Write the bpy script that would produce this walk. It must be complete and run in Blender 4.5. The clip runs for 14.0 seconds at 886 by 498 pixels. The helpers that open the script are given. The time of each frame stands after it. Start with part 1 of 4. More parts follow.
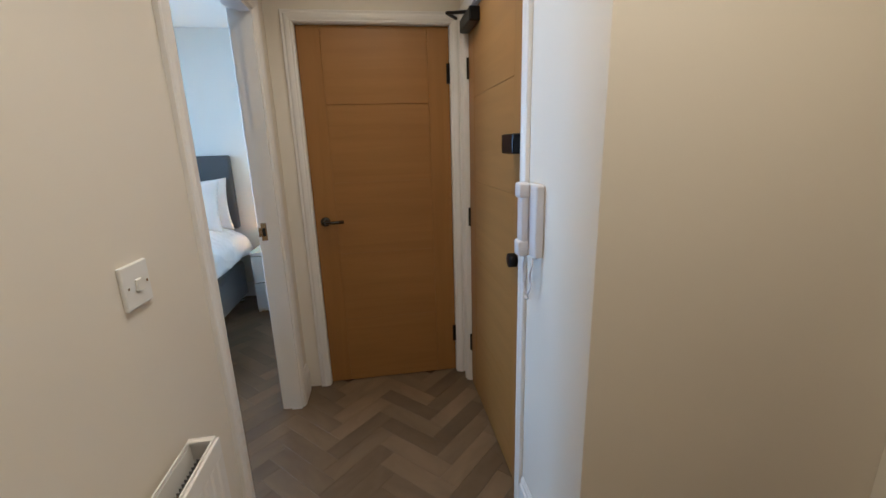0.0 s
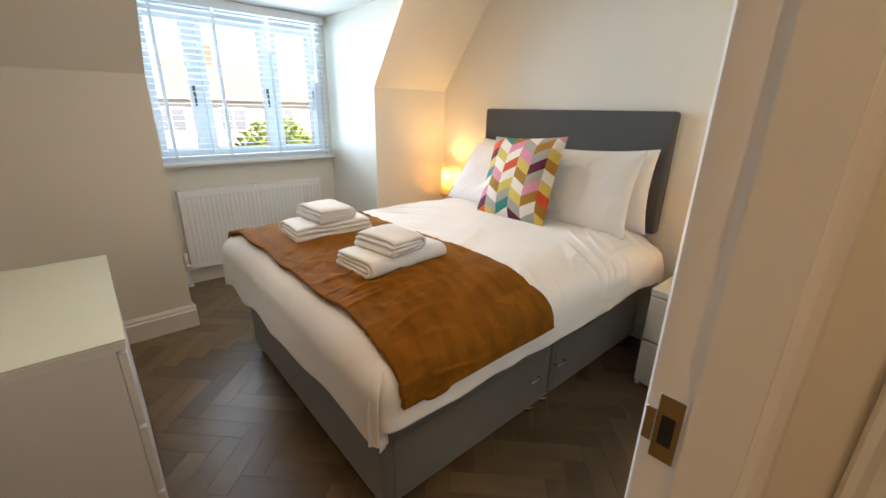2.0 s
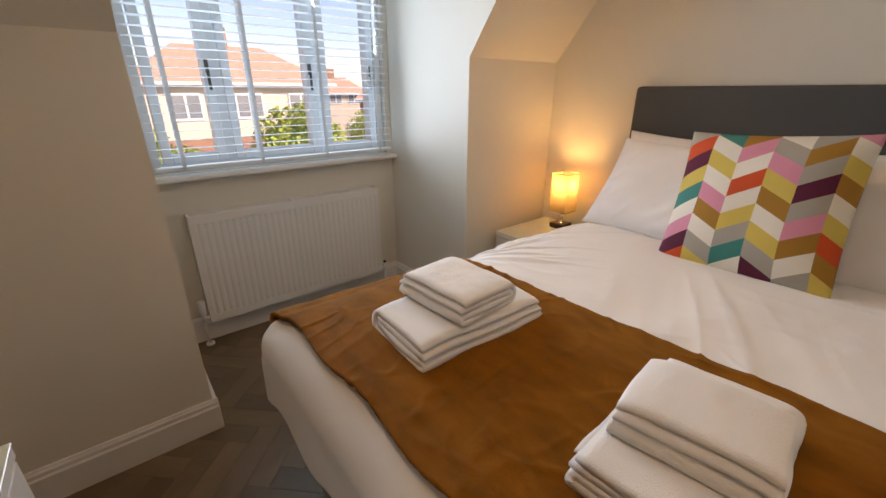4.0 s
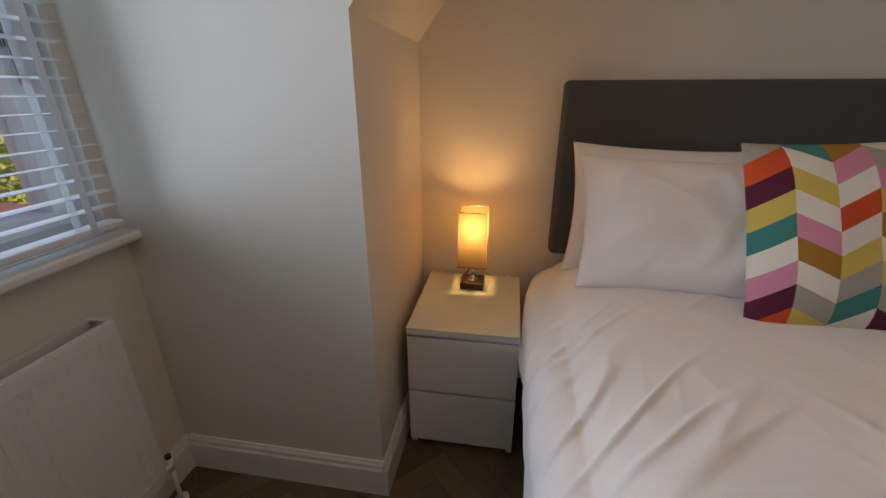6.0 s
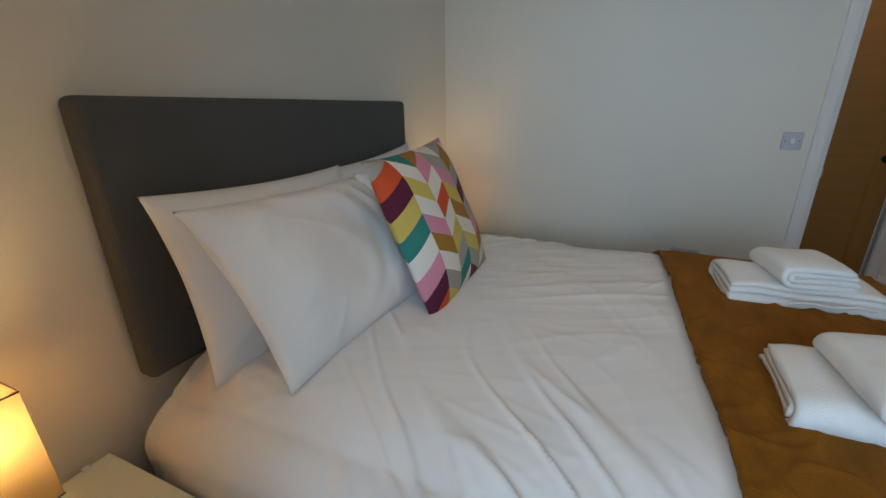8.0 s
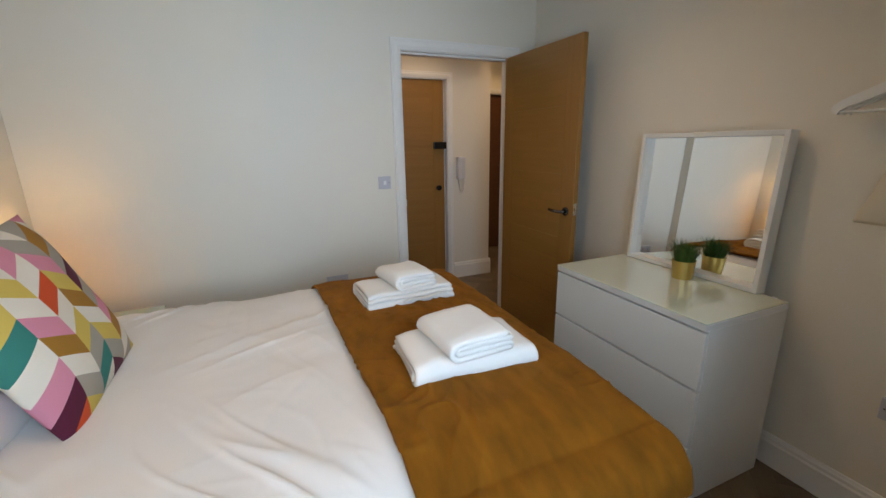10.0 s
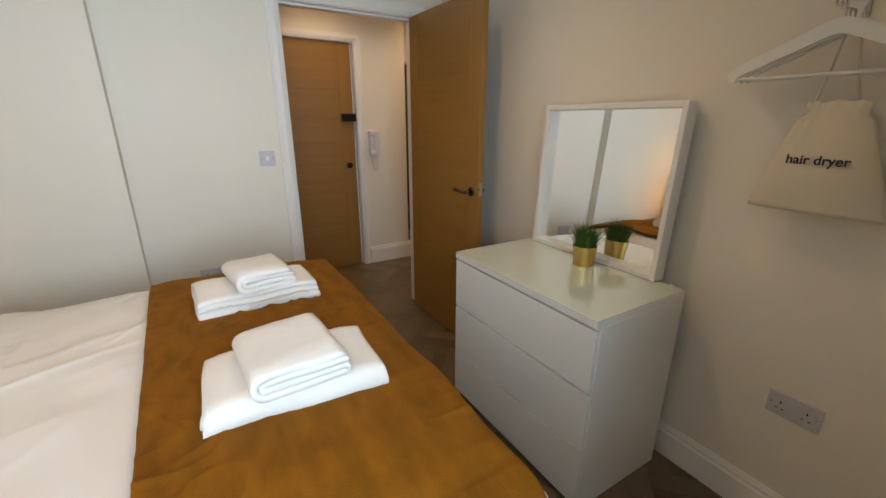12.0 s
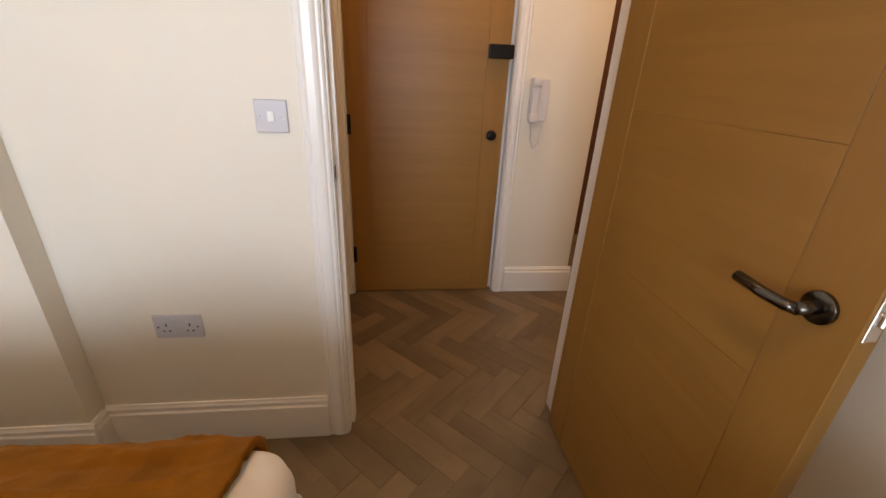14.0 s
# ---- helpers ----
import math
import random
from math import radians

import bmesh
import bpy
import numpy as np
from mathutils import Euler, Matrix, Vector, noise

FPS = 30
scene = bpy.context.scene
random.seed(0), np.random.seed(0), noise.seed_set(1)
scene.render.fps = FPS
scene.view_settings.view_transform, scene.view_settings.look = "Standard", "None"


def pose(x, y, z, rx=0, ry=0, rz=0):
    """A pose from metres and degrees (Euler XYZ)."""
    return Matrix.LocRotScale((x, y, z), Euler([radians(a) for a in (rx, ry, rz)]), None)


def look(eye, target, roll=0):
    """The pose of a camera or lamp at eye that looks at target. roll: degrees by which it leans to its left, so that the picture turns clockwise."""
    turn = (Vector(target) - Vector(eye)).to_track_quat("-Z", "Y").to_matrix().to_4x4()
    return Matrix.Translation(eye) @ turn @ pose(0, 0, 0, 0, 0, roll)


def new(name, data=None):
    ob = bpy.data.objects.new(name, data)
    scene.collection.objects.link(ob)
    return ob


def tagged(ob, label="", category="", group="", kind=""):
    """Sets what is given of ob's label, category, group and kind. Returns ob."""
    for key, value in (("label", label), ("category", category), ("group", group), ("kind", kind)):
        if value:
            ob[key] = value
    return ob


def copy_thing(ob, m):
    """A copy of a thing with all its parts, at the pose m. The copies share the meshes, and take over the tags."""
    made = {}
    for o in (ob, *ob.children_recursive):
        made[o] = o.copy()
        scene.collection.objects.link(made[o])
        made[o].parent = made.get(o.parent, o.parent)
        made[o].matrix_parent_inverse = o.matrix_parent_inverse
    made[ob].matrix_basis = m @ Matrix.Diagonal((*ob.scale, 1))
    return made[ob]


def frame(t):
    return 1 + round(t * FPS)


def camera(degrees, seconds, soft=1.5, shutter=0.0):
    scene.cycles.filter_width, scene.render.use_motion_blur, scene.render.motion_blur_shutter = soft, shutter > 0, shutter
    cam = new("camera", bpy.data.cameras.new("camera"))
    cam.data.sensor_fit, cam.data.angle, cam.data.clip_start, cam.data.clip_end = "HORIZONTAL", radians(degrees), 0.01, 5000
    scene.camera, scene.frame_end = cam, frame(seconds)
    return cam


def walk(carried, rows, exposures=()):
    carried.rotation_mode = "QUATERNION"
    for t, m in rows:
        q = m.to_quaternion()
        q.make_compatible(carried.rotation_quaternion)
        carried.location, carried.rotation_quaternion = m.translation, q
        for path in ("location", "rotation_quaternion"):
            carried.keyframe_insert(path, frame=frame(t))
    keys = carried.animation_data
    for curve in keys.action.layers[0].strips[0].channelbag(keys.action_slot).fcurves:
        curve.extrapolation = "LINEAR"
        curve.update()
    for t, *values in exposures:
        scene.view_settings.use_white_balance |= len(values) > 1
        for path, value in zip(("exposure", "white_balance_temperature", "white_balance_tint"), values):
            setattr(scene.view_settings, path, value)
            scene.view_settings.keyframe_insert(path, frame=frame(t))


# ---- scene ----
cam = camera(95.4, 14.0)
PATH = [
    (0, (0.605, -4.003, 1.381), (0.886, -2.085, 0.889), -1.7),
    (0.5, (0.537, -3.518, 1.376), (0.442, -1.598, 0.824), -0.6),
    (1, (0.491, -3.036, 1.36), (-0.085, -1.211, 0.781), -0.3),
    (1.5, (0.311, -2.655, 1.351), (-0.697, -1.042, 0.734), 1.2),
    (2, (0.128, -2.393, 1.348), (-1.293, -1.147, 0.694), 1.1),
    (2.5, (-0.022, -2.251, 1.36), (-1.642, -1.282, 0.698), 0.4),
    (3, (-0.274, -2.23, 1.347), (-1.9, -1.291, 0.658), 0.3),
    (3.2, (-0.388, -2.211, 1.339), (-1.985, -1.234, 0.637), 0.6),
    (3.9, (-0.93, -2.17, 1.335), (-2.35, -1.08, 0.635), 0.2),
    (4.7, (-1.56, -2.09, 1.333), (-2.72, -0.64, 0.625), -0.6),
    (5.3, (-1.978, -1.771, 1.331), (-2.963, -0.183, 0.617), -1.1),
    (5.5, (-2.103, -1.741, 1.331), (-2.903, -0.058, 0.605), -0.7),
    (6, (-2.279, -1.644, 1.328), (-2.583, 0.191, 0.594), -0.1),
    (6.5, (-2.378, -1.38, 1.319), (-2.068, 0.458, 0.595), 0.4),
    (7, (-2.491, -1.198, 1.34), (-1.532, 0.406, 0.629), 0.3),
    (7.5, (-2.592, -1.084, 1.365), (-1.161, 0.111, 0.642), -0.1),
    (8, (-2.579, -1.035, 1.325), (-0.851, -0.274, 0.666), -0.8),
    (8.5, (-2.614, -1.013, 1.35), (-0.735, -0.728, 0.744), -0.9),
    (9, (-2.663, -1.039, 1.403), (-0.749, -1.142, 0.834), -0.6),
    (9.2, (-2.664, -1.042, 1.4), (-0.76, -1.31, 0.85), -0.5),
    (11.3, (-2.767, -1.208, 1.405), (-1.15, -2.25, 0.855), -1.3),
    (11.5, (-2.748, -1.24, 1.392), (-1.138, -2.279, 0.82), -1.1),
    (12, (-2.578, -1.436, 1.365), (-0.947, -2.42, 0.756), 0.2),
    (12.5, (-2.33, -1.696, 1.339), (-0.637, -2.54, 0.693), 1.9),
    (13, (-1.991, -1.918, 1.295), (-0.224, -2.519, 0.576), 3.0),
    (13.5, (-1.66, -2.085, 1.278), (0.154, -2.458, 0.524), 3.4),
    (14, (-1.165, -2.125, 1.275), (0.654, -2.35, 0.473), 2.6),
]
walk(cam, [(t, look(e, a, r)) for t, e, a, r in PATH], [(0, 1.65, 4900, 13), (.5, 1.6, 4500, 12), (1, 1.45, 5000, 14), (2, 1.35, 7200, 22), (3.2, 1.1, 8200, 28), (5.3, -.25, 7900, 35), (6.5, -.35, 7800, 33), (7.5, -.35, 7400, 22), (8, -.2, 6500, 18), (9, 0.2, 6500, 20), (11.5, .8, 8000, 25), (13, .95, 6700, 19), (13.5, 1.2, 8000, 26), (14, 1.35, 8200, 32)])

# ---- world and lights ----
world = bpy.data.worlds.new("sky")
scene.world = world
world.use_nodes = True
wn = world.node_tree.nodes
sky = wn.new("ShaderNodeTexSky")
sky.sky_type = "NISHITA"
sky.sun_disc = False
sky.dust_density = 0.1
sky.ozone_density = 4.5
sky.sun_elevation = radians(35)
sky.sun_rotation = radians(53)
world.node_tree.links.new(sky.outputs[0], wn["Background"].inputs[0])
wn["Background"].inputs[1].default_value = 0.15
sun = new("sun", bpy.data.lights.new("sun", "SUN"))
sun.data.energy, sun.data.angle, sun.data.color = 5, radians(0.5), (1, 0.93, 0.82)
sun.matrix_world = look((0, 0, 0), (-math.sin(radians(53)), -math.cos(radians(53)), -math.tan(radians(35))))


def lamp(name, kind, place, power, colour, size=0.1, target=None, size_y=None):
    ob = new(name, bpy.data.lights.new(name, kind))
    ob.data.energy, ob.data.color = power, colour
    if kind == "AREA":
        ob.data.size = size
        if size_y:
            ob.data.shape, ob.data.size_y = "RECTANGLE", size_y
    else:
        ob.data.shadow_soft_size = size
    if kind == "SPOT":
        ob.data.spot_size, ob.data.spot_blend = radians(140), 0.8
    ob.matrix_world = look(place, target) if target else pose(*place)
    return ob


lamp("window_daylight", "AREA", (-3.428, -1.37, 1.48), 5, (0.42, 0.74, 1.0), 1.25, (0, -1.39, 1.48), 0.98)
lamp("window_daylight", "AREA", (-3.335, -1.37, 1.5), 10.5, (0.53, 0.80, 1.0), 1.25, (0, -1.30, 1.62), 1.0).data.spread = radians(104)


lamp("soffit_spot", "SPOT", (-2.02, -.82, 2.128), 4.5, (1.0, 0.72, 0.42), .03, (-2.02, -.82, 0))
lamp("ceiling_spot", "SPOT", (-1.25, -2.05, 2.405), 8, (1.0, 0.74, 0.44), .03, (-1.25, -2.05, 0))
lamp("hall_spot", "SPOT", (0.75, -3.55, 2.405), 10, (1.0, 0.78, 0.49), .03, (0.75, -3.55, 0))
# added fill lamp: brightens the end door and the bed's side through the doorway
lamp("hall_fill_north", "SPOT", (0.60, -2.42, 2.405), 6, (1.0, 0.78, 0.49), .03, (0.60, -2.42, 0))
lamp("hall_spot_east", "SPOT", (1.55, -3.85, 2.405), 6, (1.0, 0.74, 0.40), .03, (1.55, -3.85, 0))


# ---- materials ----
def material(name, colour, rough=0.6, metal=0.0, **more):
    m = bpy.data.materials.new(name)
    m.use_nodes = True
    b = m.node_tree.nodes["Principled BSDF"]
    b.inputs["Base Color"].default_value = (*colour, 1)
    b.inputs["Roughness"].default_value = rough
    b.inputs["Metallic"].default_value = metal
    for key, value in more.items():
        b.inputs[key.replace("_", " ")].default_value = value
    return m


def add(m, kind, **sets):
    n = m.node_tree.nodes.new(kind)
    for key, value in sets.items():
        if hasattr(n, key):
            setattr(n, key, value)
        else:
            n.inputs[key.replace("_", " ")].default_value = value
    return n


def link(m, a, b):
    m.node_tree.links.new(a, b)


def coords(m, scale=(1, 1, 1), which="Object"):
    tc = add(m, "ShaderNodeTexCoord")
    mp = add(m, "ShaderNodeMapping")
    mp.inputs["Scale"].default_value = scale
    link(m, tc.outputs[which], mp.inputs[0])
    return mp.outputs[0]


def grain(m, colour, amount=0.08, scale=3.0, bump=0.1, fine=150.0, depth=0.002, stretch=(1, 1, 1)):
    """Two scales of variation: a broad tone and a fine relief."""
    b = m.node_tree.nodes["Principled BSDF"]
    v = coords(m, stretch)
    n1 = add(m, "ShaderNodeTexNoise", Scale=scale, Detail=4.0)
    link(m, v, n1.inputs["Vector"])
    ramp = add(m, "ShaderNodeMix", data_type="RGBA")
    ramp.inputs[6].default_value = (*[c * (1 - amount) for c in colour], 1)
    ramp.inputs[7].default_value = (*[min(1, c * (1 + amount)) for c in colour], 1)
    link(m, n1.outputs[0], ramp.inputs[0])
    link(m, ramp.outputs[2], b.inputs["Base Color"])
    n2 = add(m, "ShaderNodeTexNoise", Scale=fine, Detail=3.0)
    link(m, v, n2.inputs["Vector"])
    bp = add(m, "ShaderNodeBump", Strength=bump, Distance=depth)
    link(m, n2.outputs[0], bp.inputs["Height"])
    link(m, bp.outputs[0], b.inputs["Normal"])
    return m


def wood(name, low, high, along="z", rough=0.4, tiles=False):
    m = material(name, high, rough)
    b = m.node_tree.nodes["Principled BSDF"]
    s = {"x": (1.2, 22, 22), "y": (22, 1.2, 22), "z": (22, 22, 1.2)}[along]
    if tiles:
        s = (4, 9, 9)
    v = coords(m, s)
    info = add(m, "ShaderNodeObjectInfo")
    shift = add(m, "ShaderNodeVectorMath", operation="ADD")
    mul = add(m, "ShaderNodeMath", operation="MULTIPLY")
    mul.inputs[1].default_value = 37.0
    link(m, info.outputs["Random"], mul.inputs[0])
    link(m, v, shift.inputs[0])
    link(m, mul.outputs[0], shift.inputs[1])
    n1 = add(m, "ShaderNodeTexNoise", Scale=1.0, Detail=6.0, Roughness=0.6, Distortion=0.6)
    link(m, shift.outputs[0], n1.inputs["Vector"])
    mix = add(m, "ShaderNodeMix", data_type="RGBA")
    mix.inputs[6].default_value, mix.inputs[7].default_value = (*low, 1), (*high, 1)
    cr = add(m, "ShaderNodeMapRange")
    cr.inputs[1].default_value, cr.inputs[2].default_value = (0.25, 0.75) if tiles else (0.12, 0.88)
    link(m, n1.outputs[0], cr.inputs[0])
    link(m, cr.outputs[0], mix.inputs[0])
    out = mix.outputs[2]
    if tiles:
        tone = add(m, "ShaderNodeMapRange")
        tone.inputs[3].default_value, tone.inputs[4].default_value = 0.74, 1.28
        link(m, info.outputs["Random"], tone.inputs[0])
        vm = add(m, "ShaderNodeVectorMath", operation="SCALE")
        link(m, out, vm.inputs[0])
        link(m, tone.outputs[0], vm.inputs[3])
        out = vm.outputs[0]
    link(m, out, b.inputs["Base Color"])
    bp = add(m, "ShaderNodeBump", Strength=0.15, Distance=0.001)
    link(m, n1.outputs[0], bp.inputs["Height"])
    link(m, bp.outputs[0], b.inputs["Normal"])
    return m


WALL = grain(material("cream_paint", (0.78, 0.74, 0.66), 0.55), (0.78, 0.73, 0.64), 0.03, 2.0, 0.12, 260, 0.001)
CEIL = grain(material("ceiling_paint", (0.8, 0.78, 0.74), 0.8), (0.8, 0.78, 0.74), 0.02, 2.0, 0.1, 200, 0.001)
TRIM = grain(material("white_gloss_trim", (0.82, 0.8, 0.77), 0.3), (0.82, 0.8, 0.77), 0.03, 5, 0.04, 90, 0.001)
UPVC = grain(material("white_upvc", (0.85, 0.86, 0.87), 0.3), (0.82, 0.83, 0.84), 0.02, 4, 0.02, 60, 0.001)
OAK = wood("oak_veneer_upright", (0.262, 0.124, 0.027), (0.36, 0.177, 0.043), "z", 0.42)
OAKX = wood("oak_veneer_crosswise", (0.262, 0.124, 0.027), (0.36, 0.177, 0.043), "x", 0.42)
WALNUT = wood("dark_red_wood_upright", (0.085, 0.030, 0.012), (0.13, 0.048, 0.018), "z", 0.4)
WALNUTX = wood("dark_red_wood_crosswise", (0.085, 0.030, 0.012), (0.13, 0.048, 0.018), "x", 0.4)
PLANK = wood("herringbone_plank", (0.118, 0.079, 0.044), (0.182, 0.126, 0.072), "x", 0.38, True)
GROUT = material("floor_joint", (0.085, 0.058, 0.038), 0.8)
BLACK = material("black_metal", (0.02, 0.02, 0.022), 0.35, 0.8)
CHROME = material("chrome", (0.75, 0.74, 0.72), 0.15, 1.0)
BRONZE = material("black_nickel", (0.12, 0.11, 0.10), 0.22, 1.0)
LACQ = grain(material("white_lacquer", (0.8, 0.79, 0.76), 0.35), (0.80, 0.79, 0.76), 0.02, 4, 0.03, 120, 0.001)
GREY = grain(material("grey_divan_fabric", (0.11, 0.115, 0.12), 0.85), (0.135, 0.135, 0.135), 0.16, 6, 0.35, 500, 0.001)
GREY.node_tree.nodes["Principled BSDF"].inputs["Sheen Weight"].default_value = 0.4
VELVET = grain(material("grey_headboard_fabric", (0.08, 0.08, 0.08), 0.8), (0.080, 0.079, 0.078), 0.12, 5, 0.3, 500, 0.001)
COTTON = grain(material("white_cotton", (0.84, 0.82, 0.80), 0.85), (0.84, 0.82, 0.80), 0.02, 6, 0.18, 380, 0.0008)
TERRY = grain(material("white_terry", (0.86, 0.85, 0.83), 0.95), (0.86, 0.85, 0.83), 0.03, 12, 0.8, 420, 0.002)
THROW = grain(material("mustard_plush", (0.24, 0.087, 0.003), 0.85), (0.235, 0.083, 0.006), 0.6, 9, 0.7, 260, 0.003, (1, 2.2, 1))
THROW.node_tree.nodes["Principled BSDF"].inputs["Sheen Weight"].default_value = 0.12
THROW.node_tree.nodes["Principled BSDF"].inputs["Sheen Tint"].default_value = (0.9, 0.5, 0.15, 1)
for m_ in (THROW, COTTON, TERRY):
    m_.node_tree.nodes["Principled BSDF"].inputs["Specular IOR Level"].default_value = 0.12
# one even grey for the fins, darker than the panels
FIN = material("grey_fins", (0.20, 0.20, 0.20), 0.6)
PLASTIC = material("white_plastic", (0.8, 0.8, 0.78), 0.3)
HANDSET = material("pale_grey_plastic", (0.66, 0.65, 0.68), 0.35)
SOCKET = material("switch_plastic", (0.54, 0.53, 0.57), 0.35)
# near black: shade inside holes put on as colour, and printed words
DARK = material("hole_shade_and_print", (0.01, 0.01, 0.01), 0.7)
MIRROR = material("mirror_glass", (0.95, 0.95, 0.94), 0.01, 1.0)
GOLD = material("brushed_gold", (0.62, 0.46, 0.15), 0.32, 1.0)
LEAF = grain(material("grass_leaf", (0.05, 0.12, 0.02), 0.5), (0.05, 0.13, 0.02), 0.4, 30, 0.1)
CANVAS = grain(material("cream_canvas", (0.70, 0.62, 0.48), 0.9), (0.70, 0.62, 0.48), 0.06, 8, 0.4, 500, 0.001)
WENGE = grain(material("dark_wood_base", (0.03, 0.012, 0.01), 0.3), (0.035, 0.014, 0.011), 0.2, 20, 0.05)
GLASS_TOP = material("glass_top_plate", (0.72, 0.78, 0.66), 0.04, Coat_Weight=1.0, Coat_Roughness=0.02)


def glass_material(name):
    m = bpy.data.materials.new(name)
    m.use_nodes = True
    t = m.node_tree
    t.nodes.clear()
    out, mix = t.nodes.new("ShaderNodeOutputMaterial"), t.nodes.new("ShaderNodeMixShader")
    tr, gl, fr = t.nodes.new("ShaderNodeBsdfTransparent"), t.nodes.new("ShaderNodeBsdfGlossy"), t.nodes.new("ShaderNodeFresnel")
    gl.inputs["Roughness"].default_value = 0.02
    fr.inputs[0].default_value = 1.45
    t.links.new(fr.outputs[0], mix.inputs[0])
    t.links.new(tr.outputs[0], mix.inputs[1])
    t.links.new(gl.outputs[0], mix.inputs[2])
    t.links.new(mix.outputs[0], out.inputs[0])
    return m


GLASS = glass_material("window_glass")


def shade_material(name, colour):
    m = bpy.data.materials.new(name)
    m.use_nodes = True
    t = m.node_tree
    t.nodes.clear()
    out, mix = t.nodes.new("ShaderNodeOutputMaterial"), t.nodes.new("ShaderNodeMixShader")
    d, tr = t.nodes.new("ShaderNodeBsdfDiffuse"), t.nodes.new("ShaderNodeBsdfTranslucent")
    d.inputs[0].default_value = tr.inputs[0].default_value = (*colour, 1)
    tc, wv = t.nodes.new("ShaderNodeTexCoord"), t.nodes.new("ShaderNodeTexNoise")
    wv.inputs["Scale"].default_value = 400
    bp = t.nodes.new("ShaderNodeBump")
    bp.inputs["Strength"].default_value = 0.3
    t.links.new(tc.outputs["Object"], wv.inputs["Vector"])
    t.links.new(wv.outputs[0], bp.inputs["Height"])
    t.links.new(bp.outputs[0], d.inputs["Normal"])
    mix.inputs[0].default_value = 0.58
    t.links.new(d.outputs[0], mix.inputs[1])
    t.links.new(tr.outputs[0], mix.inputs[2])
    t.links.new(mix.outputs[0], out.inputs[0])
    return m


TAPE = shade_material("ladder_tape_cloth", (0.8, 0.8, 0.8))
SHADE = shade_material("linen_shade", (0.32, 0.235, 0.13))


def glow_material(name, colour, strength):
    m = material(name, colour)
    b = m.node_tree.nodes["Principled BSDF"]
    b.inputs["Emission Color"].default_value = (*colour, 1)
    b.inputs["Emission Strength"].default_value = strength
    return m


BULB = glow_material("lit_bulb", (1.0, 0.72, 0.35), 30)


# ---- mesh helpers ----
def part(name, bm, mat, parent=None, label="", smooth=False):
    me = bpy.data.meshes.new(name)
    bm.normal_update()
    bm.to_mesh(me)
    bm.free()
    for m in (mat if isinstance(mat, (list, tuple)) else [mat]):
        me.materials.append(m)
    if smooth:
        me.shade_smooth()
    ob = new(name, me)
    if parent:
        ob.parent = parent
    if label:
        ob["label"] = label
    return ob


def box(x0, x1, y0, y1, z0, z1, bevel=0.0, seg=2, bm=None):
    """A box between two corners, its edges rounded by bevel."""
    tmp = bmesh.new()
    bmesh.ops.create_cube(tmp, size=1)
    for v in tmp.verts:
        v.co = Vector((x0 + (v.co.x + .5) * (x1 - x0), y0 + (v.co.y + .5) * (y1 - y0), z0 + (v.co.z + .5) * (z1 - z0)))
    if bevel:
        bmesh.ops.bevel(tmp, geom=tmp.edges[:], offset=bevel, segments=seg, profile=0.5, affect="EDGES")
    if bm is None:
        return tmp
    me = bpy.data.meshes.new("tmp")
    tmp.to_mesh(me)
    tmp.free()
    bm.from_mesh(me)
    bpy.data.meshes.remove(me)
    return bm


def boxes(rows, bevel=0.0):
    bm = bmesh.new()
    for r in rows:
        box(*r[:6], bevel=bevel, bm=bm)
    return bm


def cyl(r, h, at=(0, 0, 0), axis="z", seg=24, r2=None, bm=None, bevel=0.0):
    """A cylinder or cone from at, h long along axis."""
    tmp = bmesh.new()
    bmesh.ops.create_cone(tmp, cap_ends=True, segments=seg, radius1=r, radius2=r if r2 is None else r2, depth=h)
    bmesh.ops.translate(tmp, verts=tmp.verts, vec=(0, 0, h / 2))
    if bevel:
        rim = [e for e in tmp.edges if abs(e.verts[0].co.z - e.verts[1].co.z) < 1e-6]
        bmesh.ops.bevel(tmp, geom=rim, offset=bevel, segments=2, profile=0.5, affect="EDGES")
    rot = {"z": Matrix(), "x": Matrix.Rotation(radians(90), 4, "Y"), "y": Matrix.Rotation(radians(-90), 4, "X")}[axis]
    bmesh.ops.transform(tmp, matrix=Matrix.Translation(at) @ rot, verts=tmp.verts)
    if bm is None:
        return tmp
    me = bpy.data.meshes.new("tmp")
    tmp.to_mesh(me)
    tmp.free()
    bm.from_mesh(me)
    bpy.data.meshes.remove(me)
    return bm


def tube(points, r, seg=8, bm=None, closed=False):
    """A round bar along points."""
    bm = bm or bmesh.new()
    pts = [Vector(p) for p in points]
    rings = []
    n = len(pts)
    up = Vector((0, 0, 1))
    for i, p in enumerate(pts):
        a = pts[i - 1] if (i > 0 or closed) else p
        b = pts[(i + 1) % n] if (i < n - 1 or closed) else p
        d = (b - a).normalized()
        s = d.cross(up)
        if s.length < 0.1:
            s = d.cross(Vector((1, 0, 0)))
        s.normalize()
        t = d.cross(s).normalized()
        rings.append([bm.verts.new(p + r * (math.cos(k * math.tau / seg) * s + math.sin(k * math.tau / seg) * t)) for k in range(seg)])
    for i in range(n if closed else n - 1):
        a, b = rings[i], rings[(i + 1) % n]
        for k in range(seg):
            bm.faces.new((a[k], a[(k + 1) % seg], b[(k + 1) % seg], b[k]))
    if not closed:
        bm.faces.new(rings[0][::-1])
        bm.faces.new(rings[-1])
    return bm


